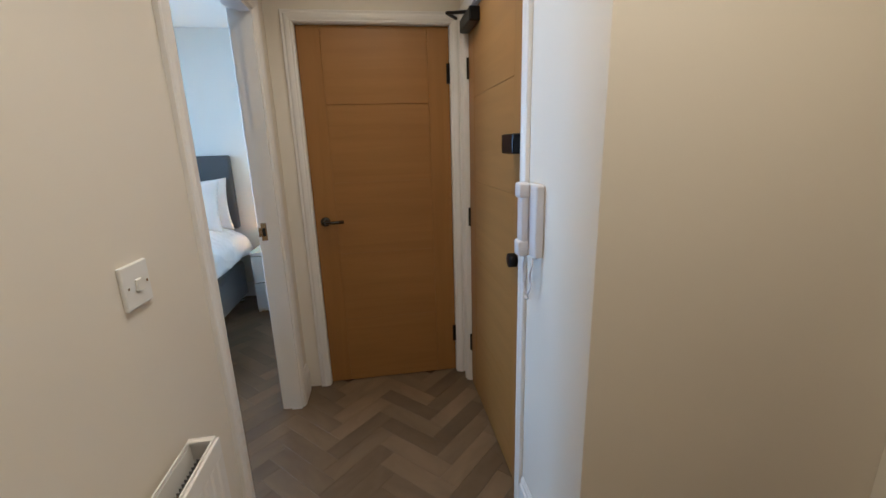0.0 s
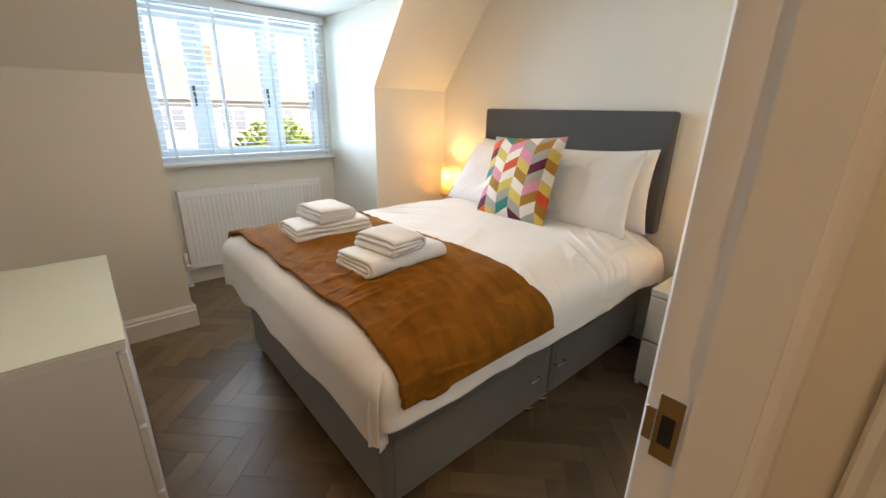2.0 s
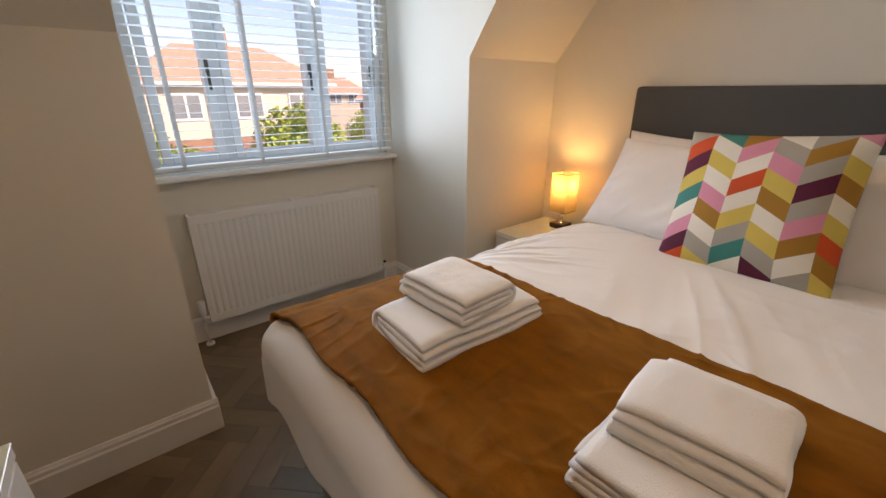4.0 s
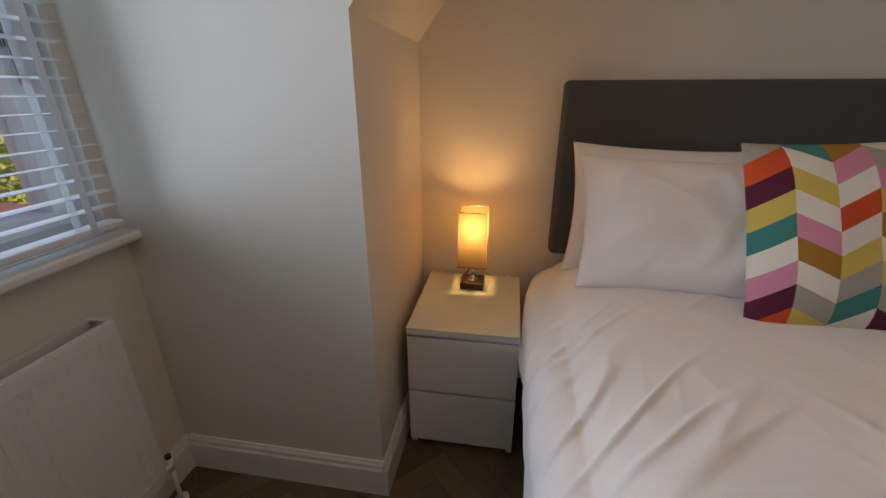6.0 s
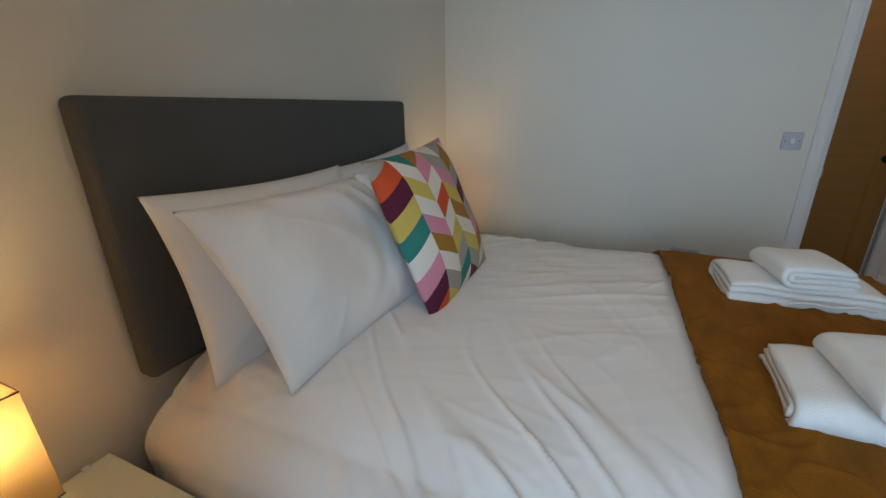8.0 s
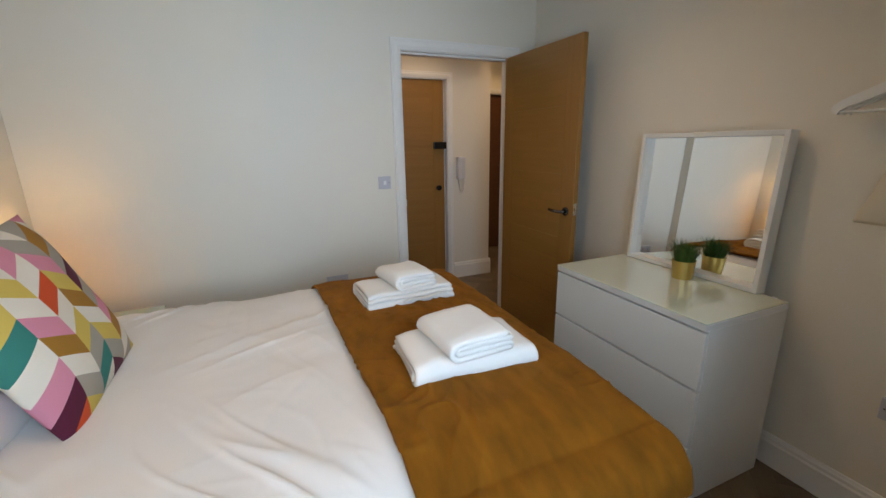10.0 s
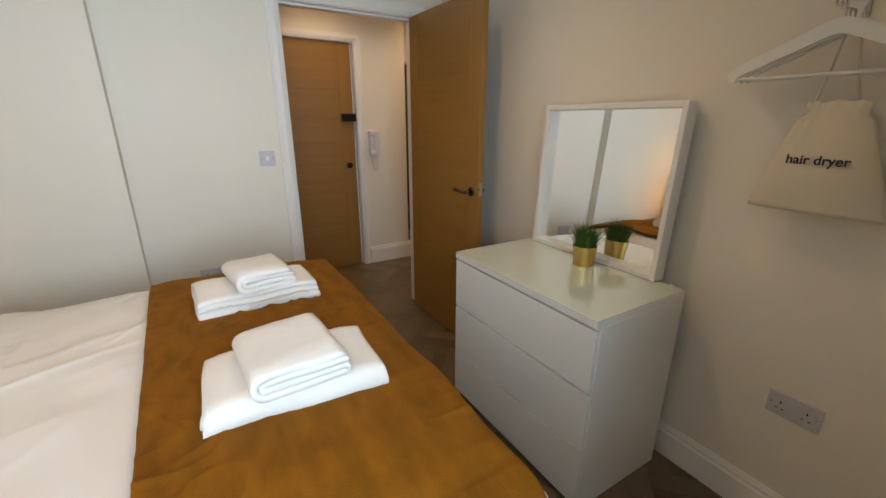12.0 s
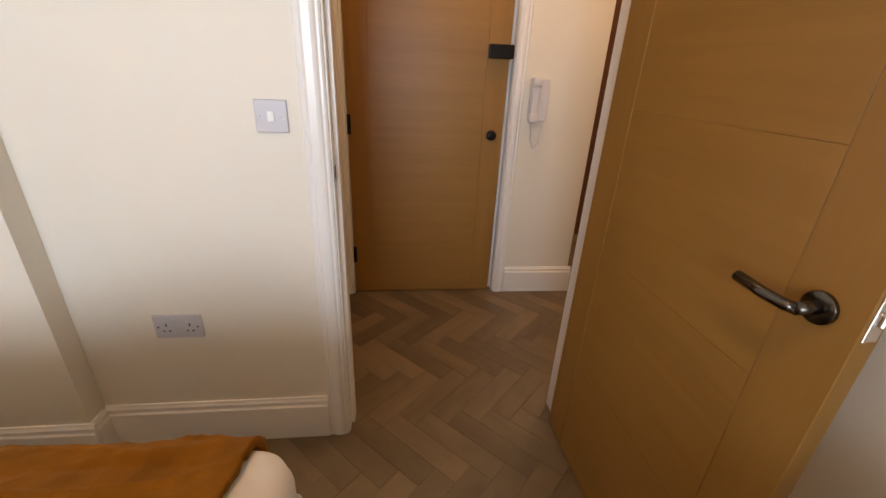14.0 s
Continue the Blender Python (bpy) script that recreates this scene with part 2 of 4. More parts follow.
def prism(profile, axis, a, b, bm=None):
    """The outline profile (2D, in the two other axes in order) drawn out along axis from a to b."""
    bm = bm or bmesh.new()
    def put(p, w):
        return {"x": (w, p[0], p[1]), "y": (p[0], w, p[1]), "z": (p[0], p[1], w)}[axis]
    lo, hi = [bm.verts.new(put(p, a)) for p in profile], [bm.verts.new(put(p, b)) for p in profile]
    n = len(profile)
    bm.faces.new(lo)
    bm.faces.new(hi[::-1])
    for i in range(n):
        bm.faces.new((lo[i], hi[i], hi[(i + 1) % n], lo[(i + 1) % n]))
    bmesh.ops.recalc_face_normals(bm, faces=bm.faces[:])
    return bm


def setting(name, bm, mat, label, parent=None):
    return tagged(part(name, bm, mat, parent), label, "", "", "structure")


def thing(name, place, label, category, group=""):
    ob = new(name)
    ob.location = place
    return tagged(ob, label, category, group)


# ---- rooms ----
CZ = 2.42          # main ceiling
KNEE, KX = 1.495, -2.650
YN, YS, YD1, YD0 = 0.035, -2.975, -0.672, -2.072
WX = -3.41         # window wall's inner face
DCZ = 2.05         # dormer ceiling
SZ = 2.14          # low soffit over the slope
SLX = KX + (SZ - KNEE) / 1.30
SOFX = -1.88
DOOR_A, DOOR_B, DOOR_H = -1.945, -2.768, 1.985
FD_A, FD_B = -1.865, -2.70

setting("wall_head", boxes([(-3.6, 1.3, YN, 0.15, -0.1, 2.6)]), WALL, "cream painted bedroom wall behind the headboard")
setting("wall_door", boxes([(0, 0.095, DOOR_A + .005, YN - .001, 0, CZ + .02), (0, 0.095, -4.9, DOOR_B - .005, 0, CZ + .02), (0, 0.095, DOOR_B - .005, DOOR_A + .005, 1.99, CZ + .02)]), WALL, "cream painted wall with the bedroom doorway")
setting("wall_boxing", boxes([(-0.078, -0.001, -1.125, YN - .001, 0, CZ)]), WALL, "cream boxed-out strip of wall beside the bed")
setting("wall_south", boxes([(-3.6, -0.001, YS - 0.1, YS, 0, 2.6)]), WALL, "cream painted wall behind the chest of drawers")
setting("wall_eaves_north", boxes([(WX - .1, KX, YD1, YN - .001, 0, KNEE)]), WALL, "cream knee wall under the sloping roof")
setting("wall_eaves_south", boxes([(WX - .1, KX, YS + .001, YD0, 0, KNEE)]), WALL, "cream knee wall under the sloping roof")


def slope(name, y0, y1):
    p = [(KX, KNEE), (SLX, SZ), (SOFX, SZ), (SOFX, CZ + .1), (WX - .1, CZ + .1), (WX - .1, KNEE)]
    setting(name, prism(p, "y", y0, y1), WALL, "cream sloping attic ceiling beside the dormer")


slope("wall_slope_north", YD1, YN - .001)
slope("wall_slope_south", YS + 0.001, YD0)
DX = KX + (DCZ - KNEE) / 1.30
setting("ceiling_dormer", prism([(WX - .1, DCZ), (DX, DCZ), (SLX, SZ), (SOFX, SZ), (SOFX, CZ + .1), (WX - .1, CZ + .1)], "y", YD0 + .0005, YD1 - .0005), CEIL, "white painted low ceiling of the dormer")
setting("ceiling_bedroom", boxes([(SOFX - .001, 0.0, YS, YN, CZ, CZ + .1)]), CEIL, "white painted bedroom ceiling")
setting("ceiling_hall", boxes([(0.095, 3.2, -5.0, -1.6, CZ, CZ + .1)]), CEIL, "white painted hall ceiling")
# window wall with its opening
WY0, WY1, WZ0, WZ1 = -2.03, -0.715, 0.95, 1.99
setting("wall_window", boxes([(WX - .12, WX, YD0 - .05, WY0, 0, DCZ + .1), (WX - .12, WX, WY1, YD1 + .05, 0, DCZ + .1),
                              (WX - .12, WX, WY0, WY1, 0, WZ0), (WX - .12, WX, WY0, WY1, WZ1, DCZ + .1)]), WALL, "cream wall under the dormer window")
# hall
setting("wall_hall_end", boxes([(0.096, .226, -1.745, -1.62, 0, CZ), (1.006, 1.3, -1.745, -1.62, 0, CZ), (.226, 1.006, -1.745, -1.62, 1.99, CZ)]), WALL, "cream wall at the end of the hall")
setting("wall_front_door", boxes([(1.060, 1.2, FD_A + .004, -1.746, 0, CZ), (1.060, 1.2, -3.209, FD_B - .03, 0, CZ), (1.060, 1.2, FD_B - .03, FD_A + .004, 1.99, CZ)]), WALL, "cream wall with the flat's front door")
setting("wall_hall_side", boxes([(1.0605, 2.1, -3.21, -3.1, 0, CZ)]), WALL, "cream painted hall wall lit by a warm light")
setting("wall_hall_east", boxes([(2.0, 2.1, -5.0, -4.3, 0, CZ), (2.0, 2.1, -3.5, -3.211, 0, CZ), (2.0, 2.1, -4.3, -3.5, 1.99, CZ)]), WALL, "cream hall wall with a dark doorway")
setting("wall_hall_south", boxes([(0.096, 2.1, -5.0, -4.9, 0, CZ)]), WALL, "cream wall closing the hall")
setting("floor_slab", boxes([(-3.52, 2.1, -5.0, 0.1, -0.1, -0.006)]), GROUT, "dark subfloor under the herringbone planks")


def skirting(name, x0, y0, x1, y1, out, label="white moulded skirting board", h=0.145):
    """A moulded board along a wall from (x0, y0) to (x1, y1); out is the way it faces."""
    L = math.hypot(x1 - x0, y1 - y0)
    prof = [(0, 0), (.018, 0), (.018, h - .035), (.013, h - .028), (.013, h - .014), (.009, h - .008), (.006, h), (0, h)]
    bm = prism([(p[0], p[1]) for p in prof], "x", 0, L)
    d = Vector((x1 - x0, y1 - y0, 0)).normalized()
    o = Vector((*out, 0))
    m = Matrix(((d.x, o.x, 0, x0), (d.y, o.y, 0, y0), (0, 0, 1, 0), (0, 0, 0, 1)))
    bmesh.ops.transform(bm, matrix=m, verts=bm.verts)
    bmesh.ops.recalc_face_normals(bm, faces=bm.faces[:])
    setting(name, bm, TRIM, label)


skirting("baseboard", KX, YN - .001, -0.078, YN - .001, (0, -1))
skirting("baseboard", -0.078, -1.143, -0.078, YN - .02, (-1, 0), h=.18)
skirting("baseboard", -0.078, -1.126, -0.019, -1.126, (0, -1), h=.18)
skirting("baseboard", 0, DOOR_A + .073, 0, -1.127, (-1, 0), h=.18)
skirting("baseboard", 0, YS + .019, 0, DOOR_B - .073, (-1, 0))
skirting("baseboard", KX + .001, YS, -0.001, YS, (0, 1))
skirting("baseboard", KX, YS + .02, KX, YD0 + .018, (1, 0))
skirting("baseboard", WX + .019, YD0, KX, YD0, (0, 1))
skirting("baseboard", KX, YD1 - .018, KX, YN - .02, (1, 0))
skirting("baseboard", WX + .019, YD1, KX, YD1, (0, -1))
skirting("baseboard", WX, YD0 + .001, WX, YD1 - .001, (1, 0))
skirting("baseboard", 1.060, -3.228, 1.065, FD_B - .095, (-1, 0), h=.17)
skirting("baseboard", 1.066, -3.21, 1.98, -3.21, (0, -1), h=.17)
skirting("baseboard", 0.095, -4.89, 0.095, DOOR_B - .073, (1, 0), h=.17)
skirting("baseboard", 0.095, -1.88, 0.095, -1.77, (1, 0), h=.17)
skirting("baseboard", 2.0, -3.43, 2.0, -3.23, (-1, 0), h=.17)
skirting("baseboard", 2.0, -4.89, 2.0, -4.37, (-1, 0), h=.17)


def arch_profile(w=0.068, t=0.018):
    return [(0, 0), (0, .008), (.006, .012), (.012, .012), (.018, t - .002), (.026, t), (w - .022, t), (w - .014, t - .005), (w - .004, t - .003), (w, t - .006), (w, 0)]


def architrave(name, along, a, b, h, face, out, w=0.068, parent=None):
    """Moulded frame round an opening from a to b along x or y, on the plane face, proud to the side out (+1 or -1)."""
    bm = bmesh.new()
    lo, hi = min(a, b) - .004, max(a, b) + .004
    rings = []
    prof = arch_profile(w)
    for (cx, cz, sx, sz) in ((lo, 0, -1, 0), (lo, h + .004, -1, 1), (hi, h + .004, 1, 1), (hi, 0, 1, 0)):
        ring = []
        for p, q in prof:
            u, z, d = cx + sx * p, cz + sz * p, face + out * q
            ring.append(bm.verts.new((u, d, z) if along == "x" else (d, u, z)))
        rings.append(ring)
    for r0, r1 in zip(rings, rings[1:]):
        for k in range(len(prof) - 1):
            bm.faces.new((r0[k], r0[k + 1], r1[k + 1], r1[k]))
    bm.faces.new(rings[0])
    bm.faces.new(rings[-1][::-1])
    bmesh.ops.recalc_face_normals(bm, faces=bm.faces[:])
    return setting(name, bm, TRIM, "white moulded architrave round a doorway", parent)


def lining(name, along, a, b, h, d0, d1, stop0, stop1):
    """Jambs and head of a doorway with the stop bead."""
    lo, hi = min(a, b), max(a, b)
    rows = [(lo - .004 - .0, lo, d0, d1, 0, h + .004), (hi, hi + .004, d0, d1, 0, h + .004), (lo, hi, d0, d1, h, h + .004),
            (lo, lo + .012, stop0, stop1, 0, h), (hi - .012, hi, stop0, stop1, 0, h), (lo + .012, hi - .012, stop0, stop1, h - .012, h)]
    if along == "y":
        rows = [(r[2], r[3], r[0], r[1], r[4], r[5]) for r in rows]
    return setting(name, boxes(rows), TRIM, "white painted door lining with a stop bead")


architrave("trim_architrave", "y", DOOR_A, DOOR_B, DOOR_H, 0.0, -1)
architrave("trim_architrave", "y", DOOR_A, DOOR_B, DOOR_H, 0.095, 1)
lining("trim_front_lining", "y", FD_A - .001, FD_B - .024, 1.985, 1.0601, 1.2, 1.115, 1.199)
lining("trim_far_lining", "y", -3.5, -4.3, 1.985, 2.001, 2.10, 2.07, 2.099)
lining("trim_end_lining", "x", .230, 1.002, 1.985, -1.7449, -1.60, -1.689, -1.601)
lining("trim_door_lining", "y", DOOR_A, DOOR_B, DOOR_H, 0.0, 0.095, 0.040, 0.094)
architrave("trim_architrave", "x", .230, 1.002, 1.985, -1.745, -1, w=.055)
architrave("trim_architrave", "y", FD_A, FD_B - .025, 1.985, 1.060, -1, w=.060)
architrave("trim_architrave", "y", -3.5, -4.3, 1.985, 2.0, -1)


# unseen slabs added behind the closed doors to stop light at their gaps
setting("light_block_front", boxes([(1.30, 1.4, -2.9, -1.6, 0, CZ)]), WALL, "unseen slab behind the front door that keeps outside light out")
setting("light_block_end", boxes([(.1, 1.2, -1.45, -1.35, 0, CZ)]), WALL, "unseen slab behind the hall's end door that keeps outside light out")
setting("light_block_far", boxes([(2.2, 2.3, -4.5, -3.3, 0, CZ)]), WALL, "unseen slab behind the far door that keeps outside light out")


# ---- doors ----
def lever(parent, x, y, z, way, out, mat=BRONZE):
    """A lever handle on a round rose; way is the lever's direction along x, out the side of the face along y."""
    bm = cyl(.026, .009, (x, y if out > 0 else y - .009, z), "y", 28, bevel=.002)
    cyl(.010, .045, (x, y if out > 0 else y - .045, z), "y", 16, bm=bm)
    tube([(x, y + out * .043, z), (x + way * .012, y + out * .050, z), (x + way * .05, y + out * .052, z), (x + way * .102, y + out * .050, z + .002)], .0095, 12, bm)
    return part("door_handle", bm, mat, parent, "dark polished lever door handle on a round rose", True)


def oak_door(name, W, H, label, up=OAK, across=OAKX):
    """A door leaf in its own frame: from the hinge at x = 0 to x = W, y from 0 to 0.035."""
    d = new(name)
    tagged(d, label, "door", "", "structure")
    T = .035
    st = .115
    part("stile", box(0, st, 0, T, 0, H, .0015, 1), up, d)
    part("stile", box(W - st, W, 0, T, 0, H, .0015, 1), up, d)
    part("core", box(.012, W - .012, .004, T - .004, .004, H - .004), across, d)
    edges = [0, .40, .80, 1.20, 1.60, H]
    for a, b in zip(edges, edges[1:]):
        low = .0035 if a == 1.60 else .0004
        part("panel", box(st + .0006, W - st - .0006, .0006, T - .0006, a + low, b - .0004, .0005, 1), across, d)
    return d


def hinge_set(parent, x, y, zs, mat=BLACK):
    for z in zs:
        bm = cyl(.007, .10, (x, y, z - .05), "z", 12)
        box(x - .016, x + .016, y - .001, y + .002, z - .05, z + .05, bm=bm)
        part("hinge", bm, mat, parent, "dark metal butt hinge")


# bedroom door, open against the room, and its latch
door = oak_door("door_1", .772, 1.975, "open oak veneer flush door with inlaid lines, standing beside the chest of drawers")
door.location = (-0.004, -2.731, .006)
door.rotation_euler = (0, 0, radians(180 + 1.2))
lever(door, .772 - .058, 0.0, .975, -1, -1)
lever(door, .772 - .058, .035, .975, -1, 1)
latchp = box(.7715, .7735, .006, .029, .955, 1.03, .001, 1)
box(.772, .782, .011, .024, .982, 1.002, .002, 1, latchp)
part("latch", latchp, CHROME, door, "chrome tubular latch in the door's edge")
hinge_set(door, 0.0, .037, (.25, 1.0, 1.75), CHROME)

# end door of the hall
end = oak_door("door_2", .768, 1.978, "closed oak veneer door with inlaid lines at the end of the hall")
end.location = (1.000, -1.690, .006)
end.rotation_euler = (0, 0, radians(180))
lever(end, .768 - .055, .035, .99, -1, 1)
hinge_set(end, .0, .039, (.25, 1.75))

# front door of the flat
front = oak_door("door_3", .832, 1.978, "closed oak veneer front door of the flat with black furniture")
front.location = (1.075, FD_A - .004, .006)
front.rotation_euler = (0, 0, radians(-90))
hinge_set(front, .0, -.004, (.25, 1.0, 1.75))
nl = box(.822 - .105, .822 + .022, -.045, -.001, 1.345, 1.41, .006)
part("night_latch", nl, BLACK, front, "black rim night latch", False)
part("thumb_turn", cyl(.026, .03, (.822 - .055, -.031, .965), "y", 24, bevel=.004), BLACK, front, "black round thumb turn", True)
tc = box(.03, .25, -.05, -.001, 1.90, 1.96, .008)
tube([(.14, -.03, 1.965), (.03, -.11, 1.99), (-.05, -.05, 1.99)], .008, 8, tc)
part("door_closer", tc, BLACK, front, "black overhead door closer with a folding arm")

# far doorway's door
fard = oak_door("door_4", .80, 1.975, "dark reddish closed wooden door at the hall's far side", WALNUT, WALNUTX)
fard.location = (2.03, -3.5, .006)
fard.rotation_euler = (0, 0, radians(-90))
lever(fard, .80 - .058, 0.0, 1.0, -1, -1, BLACK)

strike_plate = new("strike_plate")
tagged(strike_plate, "chrome strike plate with a dark slot let into the door lining", "strike plate")
part("plate", box(.006, .034, DOOR_A - .0025, DOOR_A - .0005, .955, 1.045, .0008, 1), CHROME, strike_plate)
# no recess is cut: the slot's shade is a black block on the plate
part("slot", box(.012, .027, DOOR_A - .0032, DOOR_A - .0024, .978, 1.018), DARK, strike_plate, "black block for the shade in the latch slot")
part("lip", box(-.006, .006, DOOR_A - .004, DOOR_A - .001, .975, 1.022, .001, 1), CHROME, strike_plate)


# ---- window, sill, blind, radiator ----
win = thing("window_1", (WX - .07, 0, 0), "white plastic three-pane casement window in the dormer", "window")
win["kind"] = "structure"


def frame_ring(y0, y1, z0, z1, w, x0, x1, bevel=.004):
    return boxes([(x0, x1, y0, y0 + w, z0, z1), (x0, x1, y1 - w, y1, z0, z1), (x0, x1, y0 + w, y1 - w, z0, z0 + w), (x0, x1, y0 + w, y1 - w, z1 - w, z1)], bevel)


wf = frame_ring(WY0, WY1, WZ0, WZ1, .045, -.035, .035)
box(-.035, .035, -1.685, -1.640, WZ0 + .045, WZ1 - .045, .003, 1, wf)
box(-.035, .035, -1.165, -1.120, WZ0 + .045, WZ1 - .045, .003, 1, wf)
part("window_frame", wf, UPVC, win)
for y0, y1 in ((-1.975, -1.685), (-1.640, -1.165), (-1.120, -0.775)):
    s = part("sash", frame_ring(y0, y1, WZ0 + .045, WZ1 - .045, .042, -.028, .048), UPVC, win)
    part("pane", box(-.004, .004, y0 + .04, y1 - .04, WZ0 + .085, WZ1 - .085), GLASS, s, "clear double glazed pane").visible_shadow = False
    hb = box(.048, .062, y1 - .030, y1 - .012, 1.42, 1.48, .002, 1)
    box(.060, .070, y1 - .028, y1 - .014, 1.34, 1.47, .003, 1, hb)
    part("window_handle", hb, BRONZE, s, "small dark window handle")

sill = box(WX - .035, WX + .062, WY0 - .06, WY1 + .05, .915, .945, .010, 3)
setting("window_sill", sill, TRIM, "white painted window sill board with a rounded nose")

blind = thing("venetian_blind", (WX + .035, 0, 0), "white venetian blind lowered over the window with its slats open", "blind")
part("headrail", box(-.03, .032, -2.03, -.700, 1.985, 2.045, .003, 1), UPVC, blind, "white valance over the blind")
slat_me = None
NSL = 24
for i in range(NSL):
    z = 1.965 - i * .0405
    bm = bmesh.new()
    pr = [(-.0245, 0), (0, .0022), (.0245, 0), (.0245, -.0014), (0, .0008), (-.0245, -.0014)]
    if slat_me is None:
        prism([(p[0], p[1]) for p in pr], "y", -2.02, -.712, bm)
        sl = part("slat", bm, UPVC, blind)
        slat_me = sl.data
    else:
        sl = new("slat", slat_me)
        sl.parent = blind
    sl.location.z = z
    sl.rotation_euler = (0, radians(-4 + (i * 7 % 5) * .6), 0)
part("bottom_rail", box(-.025, .025, -2.02, -.712, .972, .990, .004, 2), UPVC, blind, "white bottom rail resting near the sill")
for y in (-1.90, -1.53, -1.16, -.80):
    bm = boxes([(.0255, .0265, y - .009, y + .009, .975, 1.985), (-.0270, -.0255, y - .009, y + .009, .975, 1.985)])
    part("ladder_tape", bm, TAPE, blind, "white cloth ladder tape")

rad = thing("radiator", (WX, 0, 0), "white ribbed panel radiator with a top grille under the window", "radiator")


def radiator(parent, y0, y1, z0, z1, d0, d1, ribs, flip=1):
    """A panel radiator on a wall facing +x: back d0, front d1."""
    bm = bmesh.new()
    n = ribs
    pts = [(d1 - .0021, y0)]
    pitch = (y1 - y0 - .04) / n
    for i in range(n):
        a = y0 + .02 + i * pitch
        pts += [(d1 - .0021, a + pitch * .20), (d1 - .0050, a + pitch * .30), (d1 - .0050, a + pitch * .62), (d1 - .0021, a + pitch * .78)]
    pts += [(d1 - .0021, y1), (d1 - .010, y1), (d1 - .010, y0)]
    prism(pts, "z", z0 + .045, z1 - .045, bm)
    box(d1 - .010, d1 - .002, y0, y1, z0, z0 + .045, .002, 2, bm)
    box(d1 - .010, d1 - .002, y0, y1, z1 - .045, z1, .002, 2, bm)
    part("front_panel", bm, TRIM, parent)
    part("back_panel", box(d0, d0 + .006, y0 + .004, y1 - .004, z0, z1 - .004, .003, 1), TRIM, parent)
    part("side_cover", box(d0, d1 - .012, y0 - .001, y0 + .002, z0 + .01, z1 + .003, 0), TRIM, parent)
    part("side_cover", box(d0, d1 - .012, y1 - .002, y1 + .001, z0 + .01, z1 + .003, 0), TRIM, parent)
    g = boxes([(d0 + .002, d0 + .006, y0, y1, z1 - .004, z1 + .003), (d1 - .014, d1 - .010, y0, y1, z1 - .004, z1 + .003)])
    k = 2
    for i in range(k + 1):
        y = y0 + (y1 - y0) * i / k
        box(d0 + .006, d1 - .014, max(y0, y - .014), min(y1, y + .014), z1 - .003, z1 + .002, bm=g)
    part("top_grille", g, TRIM, parent)
    f = bmesh.new()
    m = int((y1 - y0) / .012)
    for i in range(m):
        y = y0 + .006 + (y1 - y0 - .012) * i / (m - 1)
        box(d0 + .011, d1 - .013, y - .0006, y + .0006, z0 + .04, z1 - .05, bm=f)
    tagged(part("fins", f, FIN, parent), kind="stuff")


radiator(rad, -1.945, -.845, .135, .742, .004, .086, 32)
for y, nm in ((-1.972, "thermostat_valve"), (-.818, "lockshield_valve")):
    bm = cyl(.0075, .16, (.07, y, 0.0), "z", 12)
    cyl(.012, .05, (.07, y, .145), "z", 12, bm=bm)
    box(.060, .080, min(y, y + (.025 if y < -1.5 else -.025)), max(y, y + (.025 if y < -1.5 else -.025)), .158, .176, bm=bm)
    cyl(.022, .012, (.07, y, 0.0), "z", 20, bm=bm)
    v = part("pipe", bm, TRIM, rad, "white pipe with a floor collar", True)
    if y < -1.5:
        part("valve_head", cyl(.019, .075, (.07, y, .195), "z", 20, bevel=.004), TRIM, rad, "white thermostatic valve head", True)
    else:
        part("valve_body", cyl(.010, .028, (.07, y, .18), "z", 8), BRONZE, rad, "dark brass valve body")

# hall radiator
hrad = thing("radiator", (.095, 0, 0), "low white panel radiator on the hall wall below the switch", "radiator")
radiator(hrad, -3.85, -3.125, .14, .74, .03, .10, 20)


# ---- bed ----
BX0, BX1, BXC = -2.100, -.740, -1.420
bed = thing("divan_bed", (BXC, 0, 0), "grey fabric double divan bed with drawers and chrome feet", "bed")
part("divan_base", box(-.68, .68, -1.870, -.955, .055, .385, .022, 3), GREY, bed, "grey fabric divan half")
part("divan_base", box(-.68, .68, -.953, -.040, .055, .385, .022, 3), GREY, bed, "grey fabric divan half")
part("mattress", box(-.675, .675, -1.865, -.040, .385, .625, .05, 4), COTTON, bed, "white mattress under the bedding", True)
for sx in (-1, 1):
    for yc, w in ((-1.44, .78), (-.53, .78)):
        x = sx * .680
        dr = part("drawer_front", box(min(x, x + sx * .004), max(x, x + sx * .004), yc - w / 2, yc + w / 2, .085, .34, .0015, 1), GREY, bed)
        hx = x + sx * .004
        hy = yc + (w / 2 - .035) * (1 if yc < -1 else -1)
        hb = tube([(hx, hy - .03, .22), (hx + sx * .018, hy - .03, .222), (hx + sx * .018, hy + .03, .222), (hx, hy + .03, .22)], .004, 8)
        part("drawer_handle", hb, CHROME, dr, "small chrome handle", True)
for x in (-.635, .635):
    for y in (-1.83, -1.04, -.93, -.14):
        bm = cyl(.030, .030, (x, y, .028), "z", 20)
        cyl(.022, .03, (x, y, 0), "z", 16, bm=bm, r2=.031)
        part("foot", bm, CHROME, bed, "round chrome foot", True)
hb = box(-.68, .68, -.035, .030, .69, 1.360, .020, 4)
part("headboard", hb, VELVET, bed, "tall plain grey upholstered headboard", False)
for x in (-.42, .42):
    part("headboard_strut", box(x - .03, x + .03, -.005, .010, .06, .70), BLACK, bed, "dark headboard strut")


